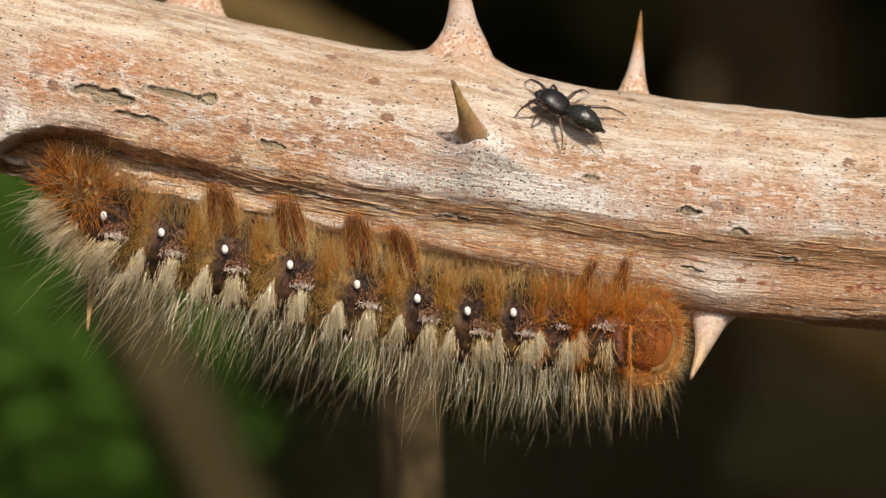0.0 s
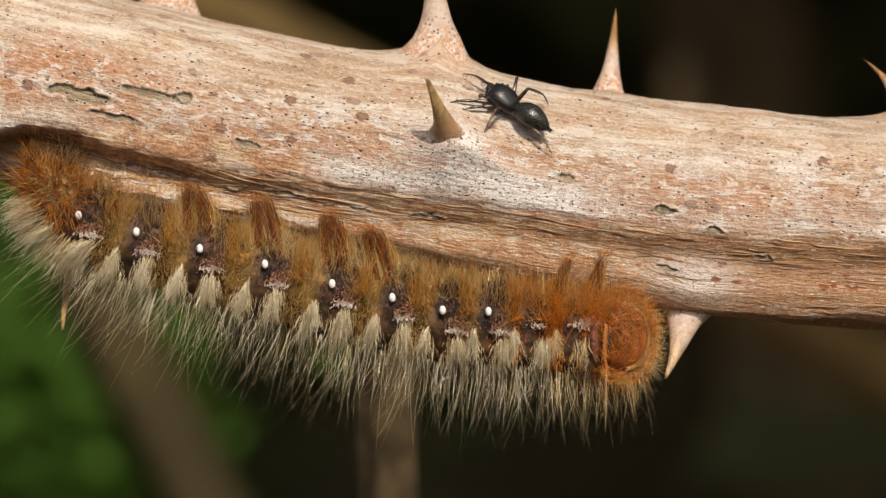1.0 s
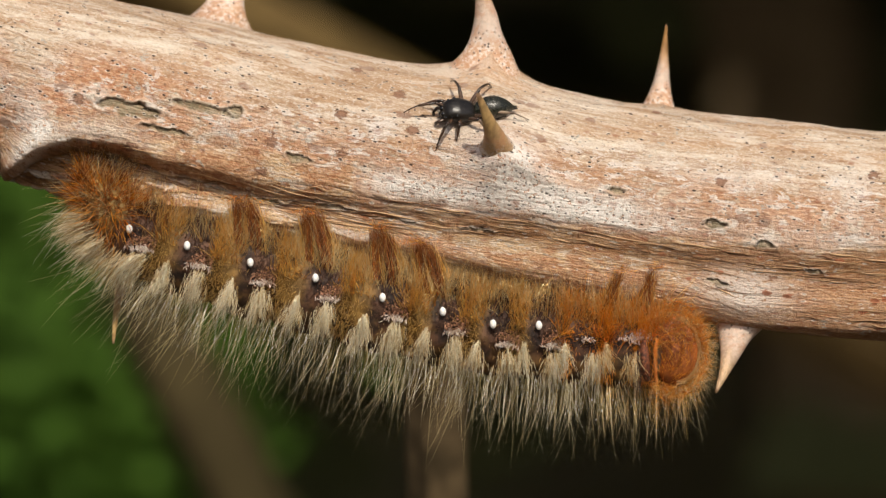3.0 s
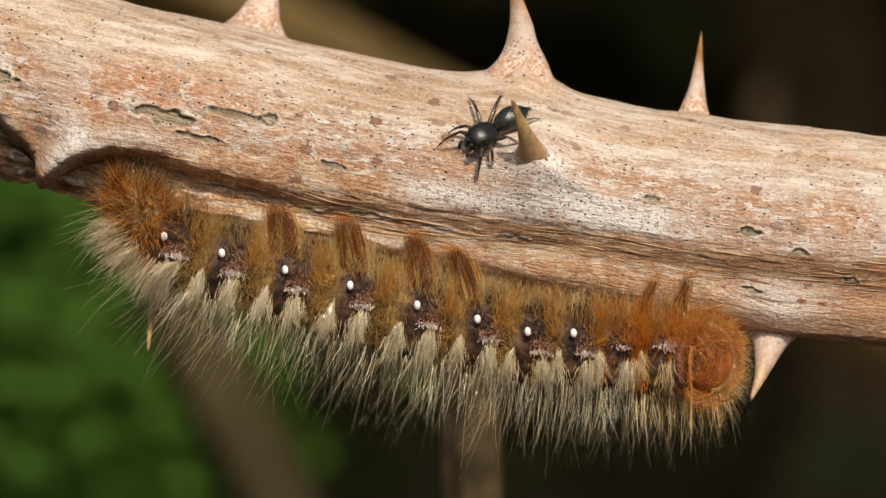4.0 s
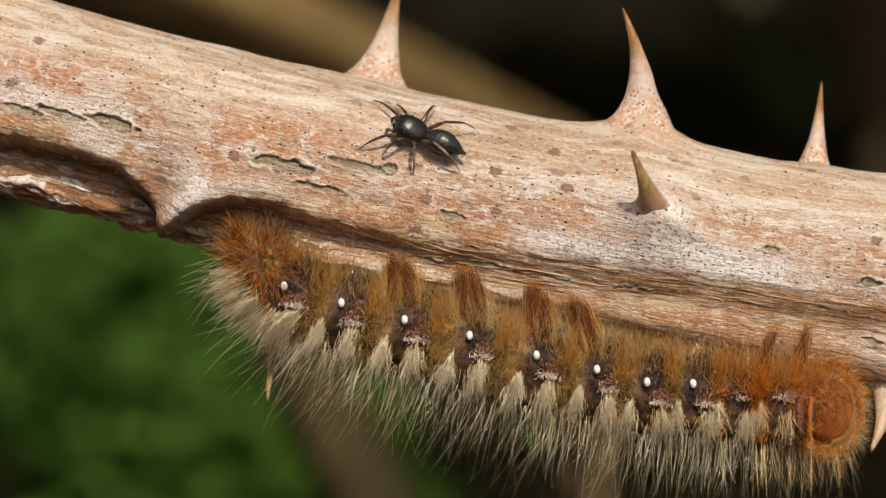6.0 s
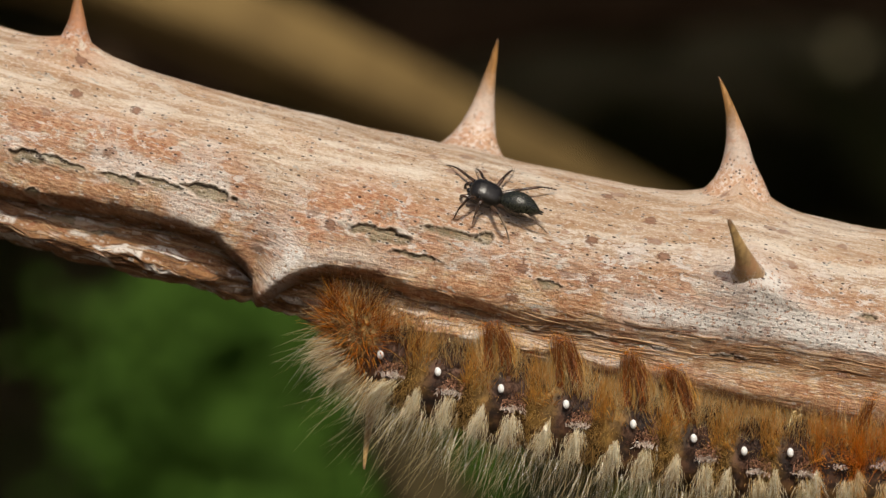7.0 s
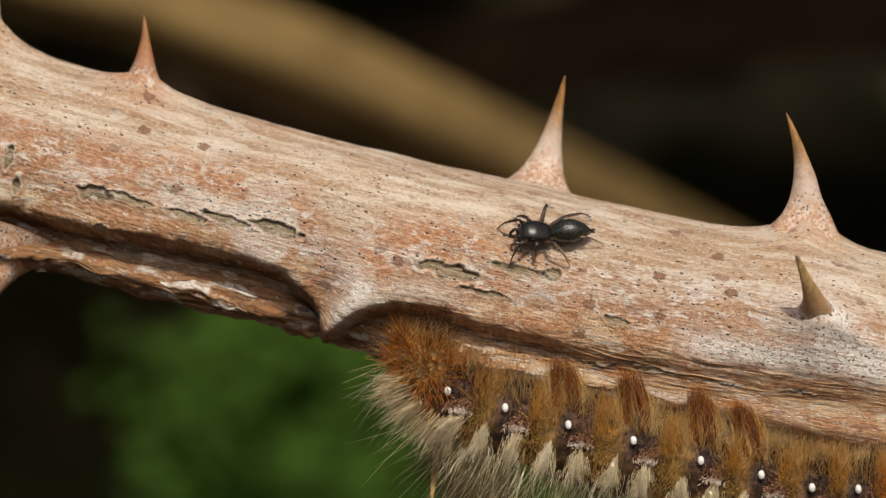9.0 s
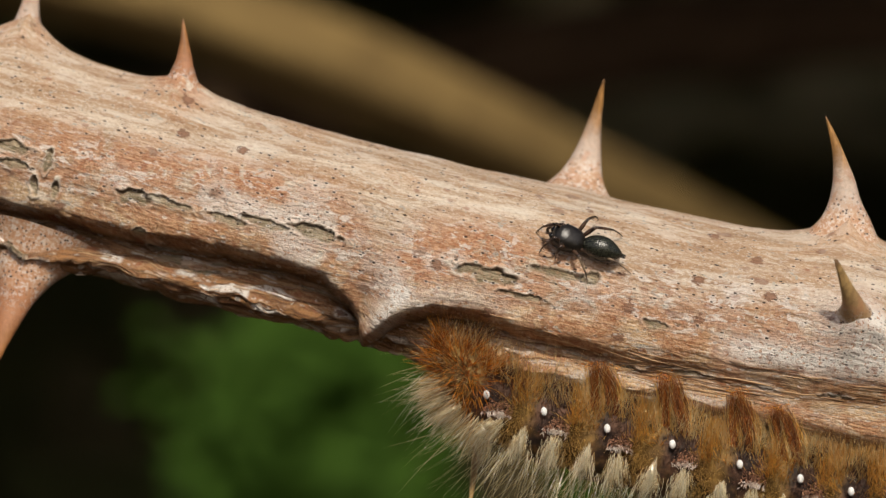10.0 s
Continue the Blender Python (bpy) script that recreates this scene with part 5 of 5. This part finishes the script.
def spider():
    """Origin on the bark under the waist, head along +x, back along +z; millimetres turned to metres."""
    sp = root("spider", (0, 0, 0), "small bronze-black jumping spider walking along the bramble stem", "spider")
    rng = np.random.default_rng(61)

    def piece(name, v, f, mat, parent=sp, label=""):
        return mesh_part(name, np.asarray(v) * MM, f, mat, parent, label)

    v, f = spider_body([(0.05, 0.46, 0.74, 0.30), (0.40, 0.74, 0.81, 0.47), (0.85, 0.88, 0.88, 0.58), (1.3, 0.92, 0.95, 0.66), (1.75, 0.86, 0.97, 0.66), (2.15, 0.78, 0.95, 0.58), (2.45, 0.70, 0.92, 0.46)])
    thorax = piece("cephalothorax", v, f, SPIDER_BLACK, label="bronze-black square-fronted cephalothorax")
    nap("thorax_nap", v, 180, 0.13, SPIDER_NAP, thorax, rng)
    v, f = spider_body([(-2.75, 0.10, 0.70, 0.10), (-2.5, 0.30, 0.76, 0.30), (-2.1, 0.58, 0.82, 0.54), (-1.6, 0.80, 0.90, 0.74), (-1.1, 0.88, 0.93, 0.80), (-0.6, 0.80, 0.92, 0.74), (-0.2, 0.66, 0.88, 0.60), (0.1, 0.50, 0.86, 0.44), (0.28, 0.30, 0.84, 0.26)], square=2.05)
    belly = piece("abdomen", v, f, SPIDER_BELLY, label="bronze-black pointed oval abdomen")
    nap("abdomen_nap", v, 300, 0.14, SPIDER_NAP, belly, rng)
    v, f = tube(curve_through([(0.3, 0, 0.72), (0.05, 0, 0.72), (-0.2, 0, 0.78)], 8), 0.22, 12)
    piece("waist", v, f, SPIDER_BLACK)
    # pale hair line along the lower margin of the carapace and the side of the abdomen
    for sgn in (-1, 1):
        for name, pts, home in (("pale_margin", [(2.2, 0.72, 0.62), (1.6, 0.89, 0.60), (0.9, 0.88, 0.58), (0.3, 0.55, 0.60)], thorax), ("pale_side_line", [(-0.15, 0.52, 0.65), (-0.7, 0.80, 0.58), (-1.4, 0.83, 0.56), (-2.0, 0.62, 0.58)], belly)):
            path = curve_through([(x, y * sgn, z) for x, y, z in pts], 24)
            v, f = tube(path, 0.035 * (1 + 0.5 * smooth_noise(np.linspace(0, 11, 24), np.zeros(24) + sgn, 66)), 6)
            piece(name, v, f, SPIDER_TAN, home)
    for s in (-1, 1):
        v, f = tube(curve_through([(-2.6, 0.07 * s, 0.70), (-2.78, 0.09 * s, 0.67), (-2.92, 0.09 * s, 0.64)], 6), np.linspace(0.10, 0.04, 6), 8)
        piece("spinneret", v, f, SPIDER_BLACK, belly)
        for ex, ey, ez, er in ((2.42, 0.24, 0.98, 0.21), (2.30, 0.60, 1.05, 0.13), (1.95, 0.74, 1.28, 0.07), (1.55, 0.74, 1.36, 0.11)):
            v, f = ellipsoid((ex, ey * s, ez), np.eye(3) * er, 10, 12)
            piece("eye", v, f, EYE_MAT, thorax)
        v, f = tube(curve_through([(2.3, 0.24 * s, 0.62), (2.5, 0.26 * s, 0.36), (2.42, 0.2 * s, 0.12)], 8), np.linspace(0.22, 0.06, 8), 10)
        piece("jaw", v, f, SPIDER_BLACK, thorax)
        v, f = tube(curve_through([(2.2, 0.45 * s, 0.62), (2.68, 0.58 * s, 0.66), (2.95, 0.46 * s, 0.34), (2.9, 0.40 * s, 0.10)], 12), np.linspace(0.13, 0.10, 12), 8)
        piece("feeler", v, f, SPIDER_LEG, thorax)
    # each leg is an empty at its hip, with a femur, a tibia and a foot that hinge on one another
    legs = []
    for s in (-1, 1):
        for number, (hip, lengths) in enumerate(zip(HIPS, LEG_LENGTHS)):
            leg = new("leg")
            leg.parent = sp
            leg.location = Vector((hip[0], hip[1] * s, HIP_Z)) * MM
            segments = []
            for name, length, r0, r1, belly_out, mat in (("femur", lengths[0], 0.115, 0.105, 0.4, SPIDER_LEG), ("tibia", lengths[1], 0.095, 0.07, 0.25, SPIDER_TAN if s > 0 and number > 1 else SPIDER_LEG),
                                                         ("foot", lengths[2], 0.052, 0.03, 0.1, SPIDER_TAN if s > 0 and number > 0 else SPIDER_LEG)):
                k = np.linspace(0, 1, 10)
                v, f = tube(np.stack([k * length, 0 * k, 0.04 * np.sin(np.pi * k)], -1), (r0 + (r1 - r0) * k) * (1 + belly_out * np.sin(np.pi * k)), 8)
                spikes = []
                for q in rng.uniform(0.1, 0.95, 7):
                    a = rng.uniform(0, 2 * math.pi)
                    foot, way = np.array([q * length, 0, 0]), np.array([0.7, math.cos(a), math.sin(a)])
                    spikes.append(tube(np.array([foot, foot + way * 0.14, foot + way * 0.27]), (0.016, 0.012, 0.004), 4))
                v, f = joined([(v, f), *spikes])
                segment = mesh_part(name, v * MM + np.array(leg.location), f, mat, leg)
                segments.append(segment)
            legs.append((leg, segments, number, s))
    return sp, legs


SPIDER, LEGS = spider()

# seconds, along the stem (mm), round it (degrees), heading from the stem's direction (degrees)
SPIDER_WAY = [
    (0.0, 8.04, 37.8, 156), (0.2, 8.00, 38.4, 157), (0.4, 7.80, 38.0, 155), (0.6, 7.55, 37.0, 150), (0.8, 6.77, 36.4, 153), (1.0, 6.20, 36.6, 151),
    (1.2, 4.48, 39.2, 155), (1.4, 3.48, 41.5, 159), (1.6, 3.54, 45.5, 172), (1.8, 3.48, 42.1, 163), (2.0, 2.61, 40.0, 165), (2.2, 2.06, 39.6, 168),
    (2.4, 1.98, 41.4, 175), (2.5, 1.56, 40.0, 175), (2.7, 0.74, 37.9, 186), (3.0, -0.25, 34.6, 199), (3.4, -1.0, 30.0, 217), (3.8, -1.20, 27.6, 229),
    (4.0, -1.08, 27.6, 226), (4.2, -1.15, 28.0, 225), (4.3, -1.24, 28.0, 222), (4.4, -1.50, 28.6, 207), (4.6, -2.52, 27.0, 189), (4.7, -2.95, 27.2, 182),
    (4.8, -4.02, 28.8, 172), (4.9, -5.05, 29.0, 169), (5.0, -6.24, 29.2, 169), (5.2, -8.02, 27.8, 164), (5.4, -8.22, 30.0, 162), (5.6, -11.04, 32.9, 168),
    (5.8, -13.08, 32.1, 169), (6.0, -14.38, 28.6, 168), (6.2, -15.15, 28.6, 168), (6.5, -15.70, 29.0, 171), (7.3, -15.88, 29.6, 174), (7.5, -15.80, 29.4, 172),
    (7.7, -15.81, 28.7, 170), (8.1, -15.75, 28.5, 170), (8.3, -15.86, 29.4, 175), (8.5, -16.34, 27.0, 179), (8.7, -16.82, 25.8, 187), (8.9, -17.0, 27.9, 195),
    (9.1, -17.14, 29.6, 201), (9.3, -17.11, 28.0, 197), (9.5, -17.12, 28.8, 193), (9.7, -17.35, 27.0, 184), (10.0, -17.38, 24.2, 175),
]
# how far the front and second right legs are drawn in: seconds, share
TUCK = [(0.0, 0.1), (2.2, 0.1), (3.8, 0.45), (4.4, 0.35), (4.8, 0.2), (5.2, -0.1), (8.3, -0.15), (8.6, 0.5), (8.9, 0.9), (10.0, 1.0)]


def spider_pose(x, phi, heading):
    at, n, along = stem_place(x, phi, 0.12)
    round_up = n.cross(along)
    ahead = along * math.cos(radians(heading)) + round_up * math.sin(radians(heading))
    left = n.cross(ahead)
    m = Matrix((ahead, left, n)).transposed().to_4x4()
    m.translation = at
    return m


def rest_place(number, s, t):
    """Where a foot would rest, ahead and to the left of the waist (mm)."""
    x, y = FEET[s][number]
    tuck = float(np.interp(t, [q for q, _ in TUCK], [k for _, k in TUCK]))
    if number == 0:
        x, y = x + tuck * ((3.3 - x) if s < 0 else -0.3), y + tuck * ((-0.4 - y) if s < 0 else -0.9)
    elif number == 1:
        x, y = x + tuck * (0.0 if s < 0 else -0.1), y + tuck * (1.6 if s < 0 else -0.6)
    elif s < 0:
        x, y = x + max(0.0, tuck) * (-0.4 if number == 2 else 1.2), y + max(0.0, tuck) * 1.0
    return x, y


def leg_bend(reach, drop, lengths):
    """Joints of a leg in its upright plane (out, up) from the hip to a foot reach away and drop below: knee and ankle."""
    a, b, c = lengths
    lower = math.sqrt(b * b + c * c + 2 * b * c * math.cos(radians(28)))
    d = min(math.hypot(reach, drop), 0.985 * (a + lower))
    lift = math.acos(max(-1, min(1, (a * a + d * d - lower * lower) / (2 * a * d)))) + math.atan2(drop, reach)
    knee = (a * math.cos(lift), a * math.sin(lift))
    end = (d * math.cos(math.atan2(drop, reach)), d * math.sin(math.atan2(drop, reach)))
    down = math.atan2(end[1] - knee[1], end[0] - knee[0])
    tibia = down + math.acos(max(-1, min(1, (b * b + lower * lower - c * c) / (2 * b * lower))))
    ankle = (knee[0] + b * math.cos(tibia), knee[1] + b * math.sin(tibia))
    return lift, knee, tibia, ankle, math.atan2(end[1] - ankle[1], end[0] - ankle[0])


def spider_walk():
    """The spider's path, and its legs: a foot stays on the bark until it is left too far behind, then steps ahead."""
    walk(SPIDER, [(t, spider_pose(x, phi, heading)) for t, x, phi, heading in SPIDER_WAY])
    ways = np.array(SPIDER_WAY, float)
    at = lambda t: [float(np.interp(t, ways[:, 0], ways[:, k])) for k in (1, 2, 3)]

    def on_bark(t, local):
        x, phi, heading = at(t)
        c, d = math.cos(radians(heading)), math.sin(radians(heading))
        return np.array([x + local[0] * c - local[1] * d, RAD * radians(phi) + local[0] * d + local[1] * c])

    for leg, segments, number, s in LEGS:
        lengths = LEG_LENGTHS[number]
        held = on_bark(0.0, rest_place(number, s, 0.0))
        goal, start, begun = held, held, None
        rows = [[], [], []]
        for i in range(101):
            t = i * 0.1
            want = on_bark(t, rest_place(number, s, t))
            lead = on_bark(min(10.0, t + 0.25), rest_place(number, s, t))
            turn_taken = (i + number + (s > 0)) % 2 == 0
            up = 0.0
            if begun is None and np.linalg.norm(want - held) > 0.7 and turn_taken:
                begun, start = i, held
            if begun is not None:
                k = (i - begun + 1) / 2
                goal = lead
                held = start + (goal - start) * min(1.0, k)
                up = 0.35 if k < 1 else 0.0
                if k >= 1:
                    begun = None
            place, n, _ = stem_place(float(held[0]), math.degrees(float(held[1]) / RAD), 0.06 + up)
            x, phi, heading = at(t)
            local = spider_pose(x, phi, heading).inverted() @ place / MM
            out = local - leg.location / MM
            yaw, reach = math.degrees(math.atan2(out.y, out.x)), math.hypot(out.x, out.y)
            lift, knee, tibia, ankle, foot = leg_bend(reach, out.z, lengths)
            plane = pose(0, 0, 0, 0, 0, yaw)
            for row, (px, pz), angle in zip(rows, ((0, 0), knee, ankle), (lift, tibia, foot)):
                row.append((t, plane @ pose(px * MM, 0, pz * MM, 0, -math.degrees(angle), 0)))
        for segment, row in zip(segments, rows):
            walk(segment, row)


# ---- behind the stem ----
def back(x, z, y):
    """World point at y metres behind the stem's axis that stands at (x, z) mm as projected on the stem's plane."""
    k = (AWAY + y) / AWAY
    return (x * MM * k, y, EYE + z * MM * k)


def cane(points, radius, material, label, category="stem", seed=1):
    path = curve_through(points, 60)
    k = np.linspace(0, 6, 60)
    v, f = tube(path, radius * (1 + 0.06 * smooth_noise(k, k * 0 + 2, seed)), 30)
    # five-angled, as bramble canes are
    v = v.reshape(60, 30, 3)
    v = (path[:, None] + (v - path[:, None]) * (1 + 0.10 * np.cos(5 * np.linspace(0, 2 * np.pi, 30, endpoint=False) + seed))[None, :, None]).reshape(-1, 3)
    ob = mesh_part("dead_cane", v, f, material)
    return tagged(ob, label, category, "dry canes behind")


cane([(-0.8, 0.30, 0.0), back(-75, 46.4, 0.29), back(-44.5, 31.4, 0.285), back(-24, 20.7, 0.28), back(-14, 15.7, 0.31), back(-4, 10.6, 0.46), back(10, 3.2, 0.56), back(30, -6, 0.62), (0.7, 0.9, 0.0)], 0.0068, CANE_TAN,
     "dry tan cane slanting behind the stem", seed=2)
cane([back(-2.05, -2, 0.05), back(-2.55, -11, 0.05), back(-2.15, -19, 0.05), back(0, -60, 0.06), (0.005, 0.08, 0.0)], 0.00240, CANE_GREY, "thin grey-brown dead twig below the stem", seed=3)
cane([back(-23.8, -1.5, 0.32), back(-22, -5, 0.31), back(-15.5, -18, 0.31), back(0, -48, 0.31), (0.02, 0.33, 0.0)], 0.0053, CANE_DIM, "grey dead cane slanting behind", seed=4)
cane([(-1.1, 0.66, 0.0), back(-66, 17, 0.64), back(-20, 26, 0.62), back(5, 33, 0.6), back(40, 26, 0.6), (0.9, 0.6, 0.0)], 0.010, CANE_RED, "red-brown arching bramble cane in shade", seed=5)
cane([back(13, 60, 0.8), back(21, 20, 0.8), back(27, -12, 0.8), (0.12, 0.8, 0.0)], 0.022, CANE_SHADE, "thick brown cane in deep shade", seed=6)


def leaf_shape(rng, size):
    """A toothed bramble leaflet, folded along its rib: points in its own plane."""
    k = np.linspace(0, 1, 9)
    half = size * 0.42 * np.sin(np.pi * k ** 0.8) * (1 + 0.08 * np.cos(k * 50))
    rib = np.stack([k * size, 0 * k, -0.12 * size * k ** 2], -1)
    left, right = rib + np.stack([0 * k, half, 0.25 * half], -1), rib + np.stack([0 * k, -half, 0.25 * half], -1)
    v = np.concatenate([left, rib, right])
    return v, np.vstack([grid_faces(3, 9, False)])


def foliage(name, centres, size, material, label, category, rng, kind="stuff", tip=0.0, sway=0.7):
    pieces = []
    for c in centres:
        v, f = leaf_shape(rng, size * rng.uniform(0.7, 1.3))
        e = Euler((tip + rng.uniform(-sway, sway), rng.uniform(-sway, sway), rng.uniform(0, 6.3) if tip == 0 else rng.uniform(-0.35, 0.35))).to_matrix()
        pieces.append((v @ np.array(e).T + np.asarray(c), f.tolist()))
    v, f = joined(pieces)
    return tagged(mesh_part(name, v, f, material), label, category, "", kind)


rng = np.random.default_rng(5)
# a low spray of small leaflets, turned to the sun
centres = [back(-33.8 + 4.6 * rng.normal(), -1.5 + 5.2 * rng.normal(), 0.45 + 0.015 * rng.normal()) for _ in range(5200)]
# second patch of the spray; its sunlight is put into a brighter colour
brightened = [back(-29.8 + 5.2 * rng.normal(), -8.5 + 5.8 * rng.normal(), 0.45 + 0.015 * rng.normal()) for _ in range(4800)]
centres = [c for c in centres if c[2] < EYE + 0.022]
foliage("bright_leaves", brightened, 0.0045, LEAF_BRIGHT, "bramble leaves low behind the stem, colour brightened as if sunlit", "leaves", rng, tip=0.8, sway=0.12)
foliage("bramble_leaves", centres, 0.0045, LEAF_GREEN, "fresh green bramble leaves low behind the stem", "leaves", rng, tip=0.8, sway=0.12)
# leaf layer above the view, added only to keep sun off the background
centres = [(rng.uniform(-0.9, 0.9), rng.uniform(0.40, 1.2), EYE + rng.uniform(0.16, 0.42)) for _ in range(3800)]
foliage("shade_canopy", centres, 0.07, LEAF_DARK, "unseen leaf layer added overhead to darken the background", "leaves", rng)
centres = [(rng.uniform(-1.0, 1.0), rng.uniform(0.75, 1.15), rng.uniform(0.0, 0.85)) for _ in range(1500)]
foliage("thicket_interior", centres, 0.07, LEAF_SHADE, "leaves inside the shaded thicket, colour lifted against the shade", "leaves", rng)


def ground():
    xs = np.linspace(-1, 1, 81)
    gx, gy = np.meshgrid(np.sign(xs) * np.abs(xs) ** 3 * 200, np.sign(xs) * np.abs(xs) ** 3 * 200, indexing="ij")
    gz = 0.03 * smooth_noise(gx * 2, gy * 2, 90) - 0.02
    ob = mesh_part("ground", np.stack([gx, gy, gz], -1).reshape(-1, 3), grid_faces(81, 81, False), SOIL)
    tagged(ob, "dark bare soil with leaf litter under the brambles", "ground", "", "structure")
    # earth bank that closes the view behind the thicket
    u, w = np.meshgrid(np.linspace(-2.5, 2.5, 90), np.linspace(0, 1, 50), indexing="ij")
    y = 1.25 + 0.35 * w + 0.1 * smooth_noise(u * 3, w * 6, 91) + 0.04 * smooth_noise(u * 11, w * 22, 92) - 0.12 * u ** 2
    v = np.stack([u, y, w * 1.9 - 0.05], -1).reshape(-1, 3)
    ob = mesh_part("backdrop", v, grid_faces(90, 50, False), BANK)
    tagged(ob, "shaded hedge bank of dark humus and roots", "bank", "", "structure")


ground()


# ---- what moves ----
def motions():
    spider_walk()


motions()
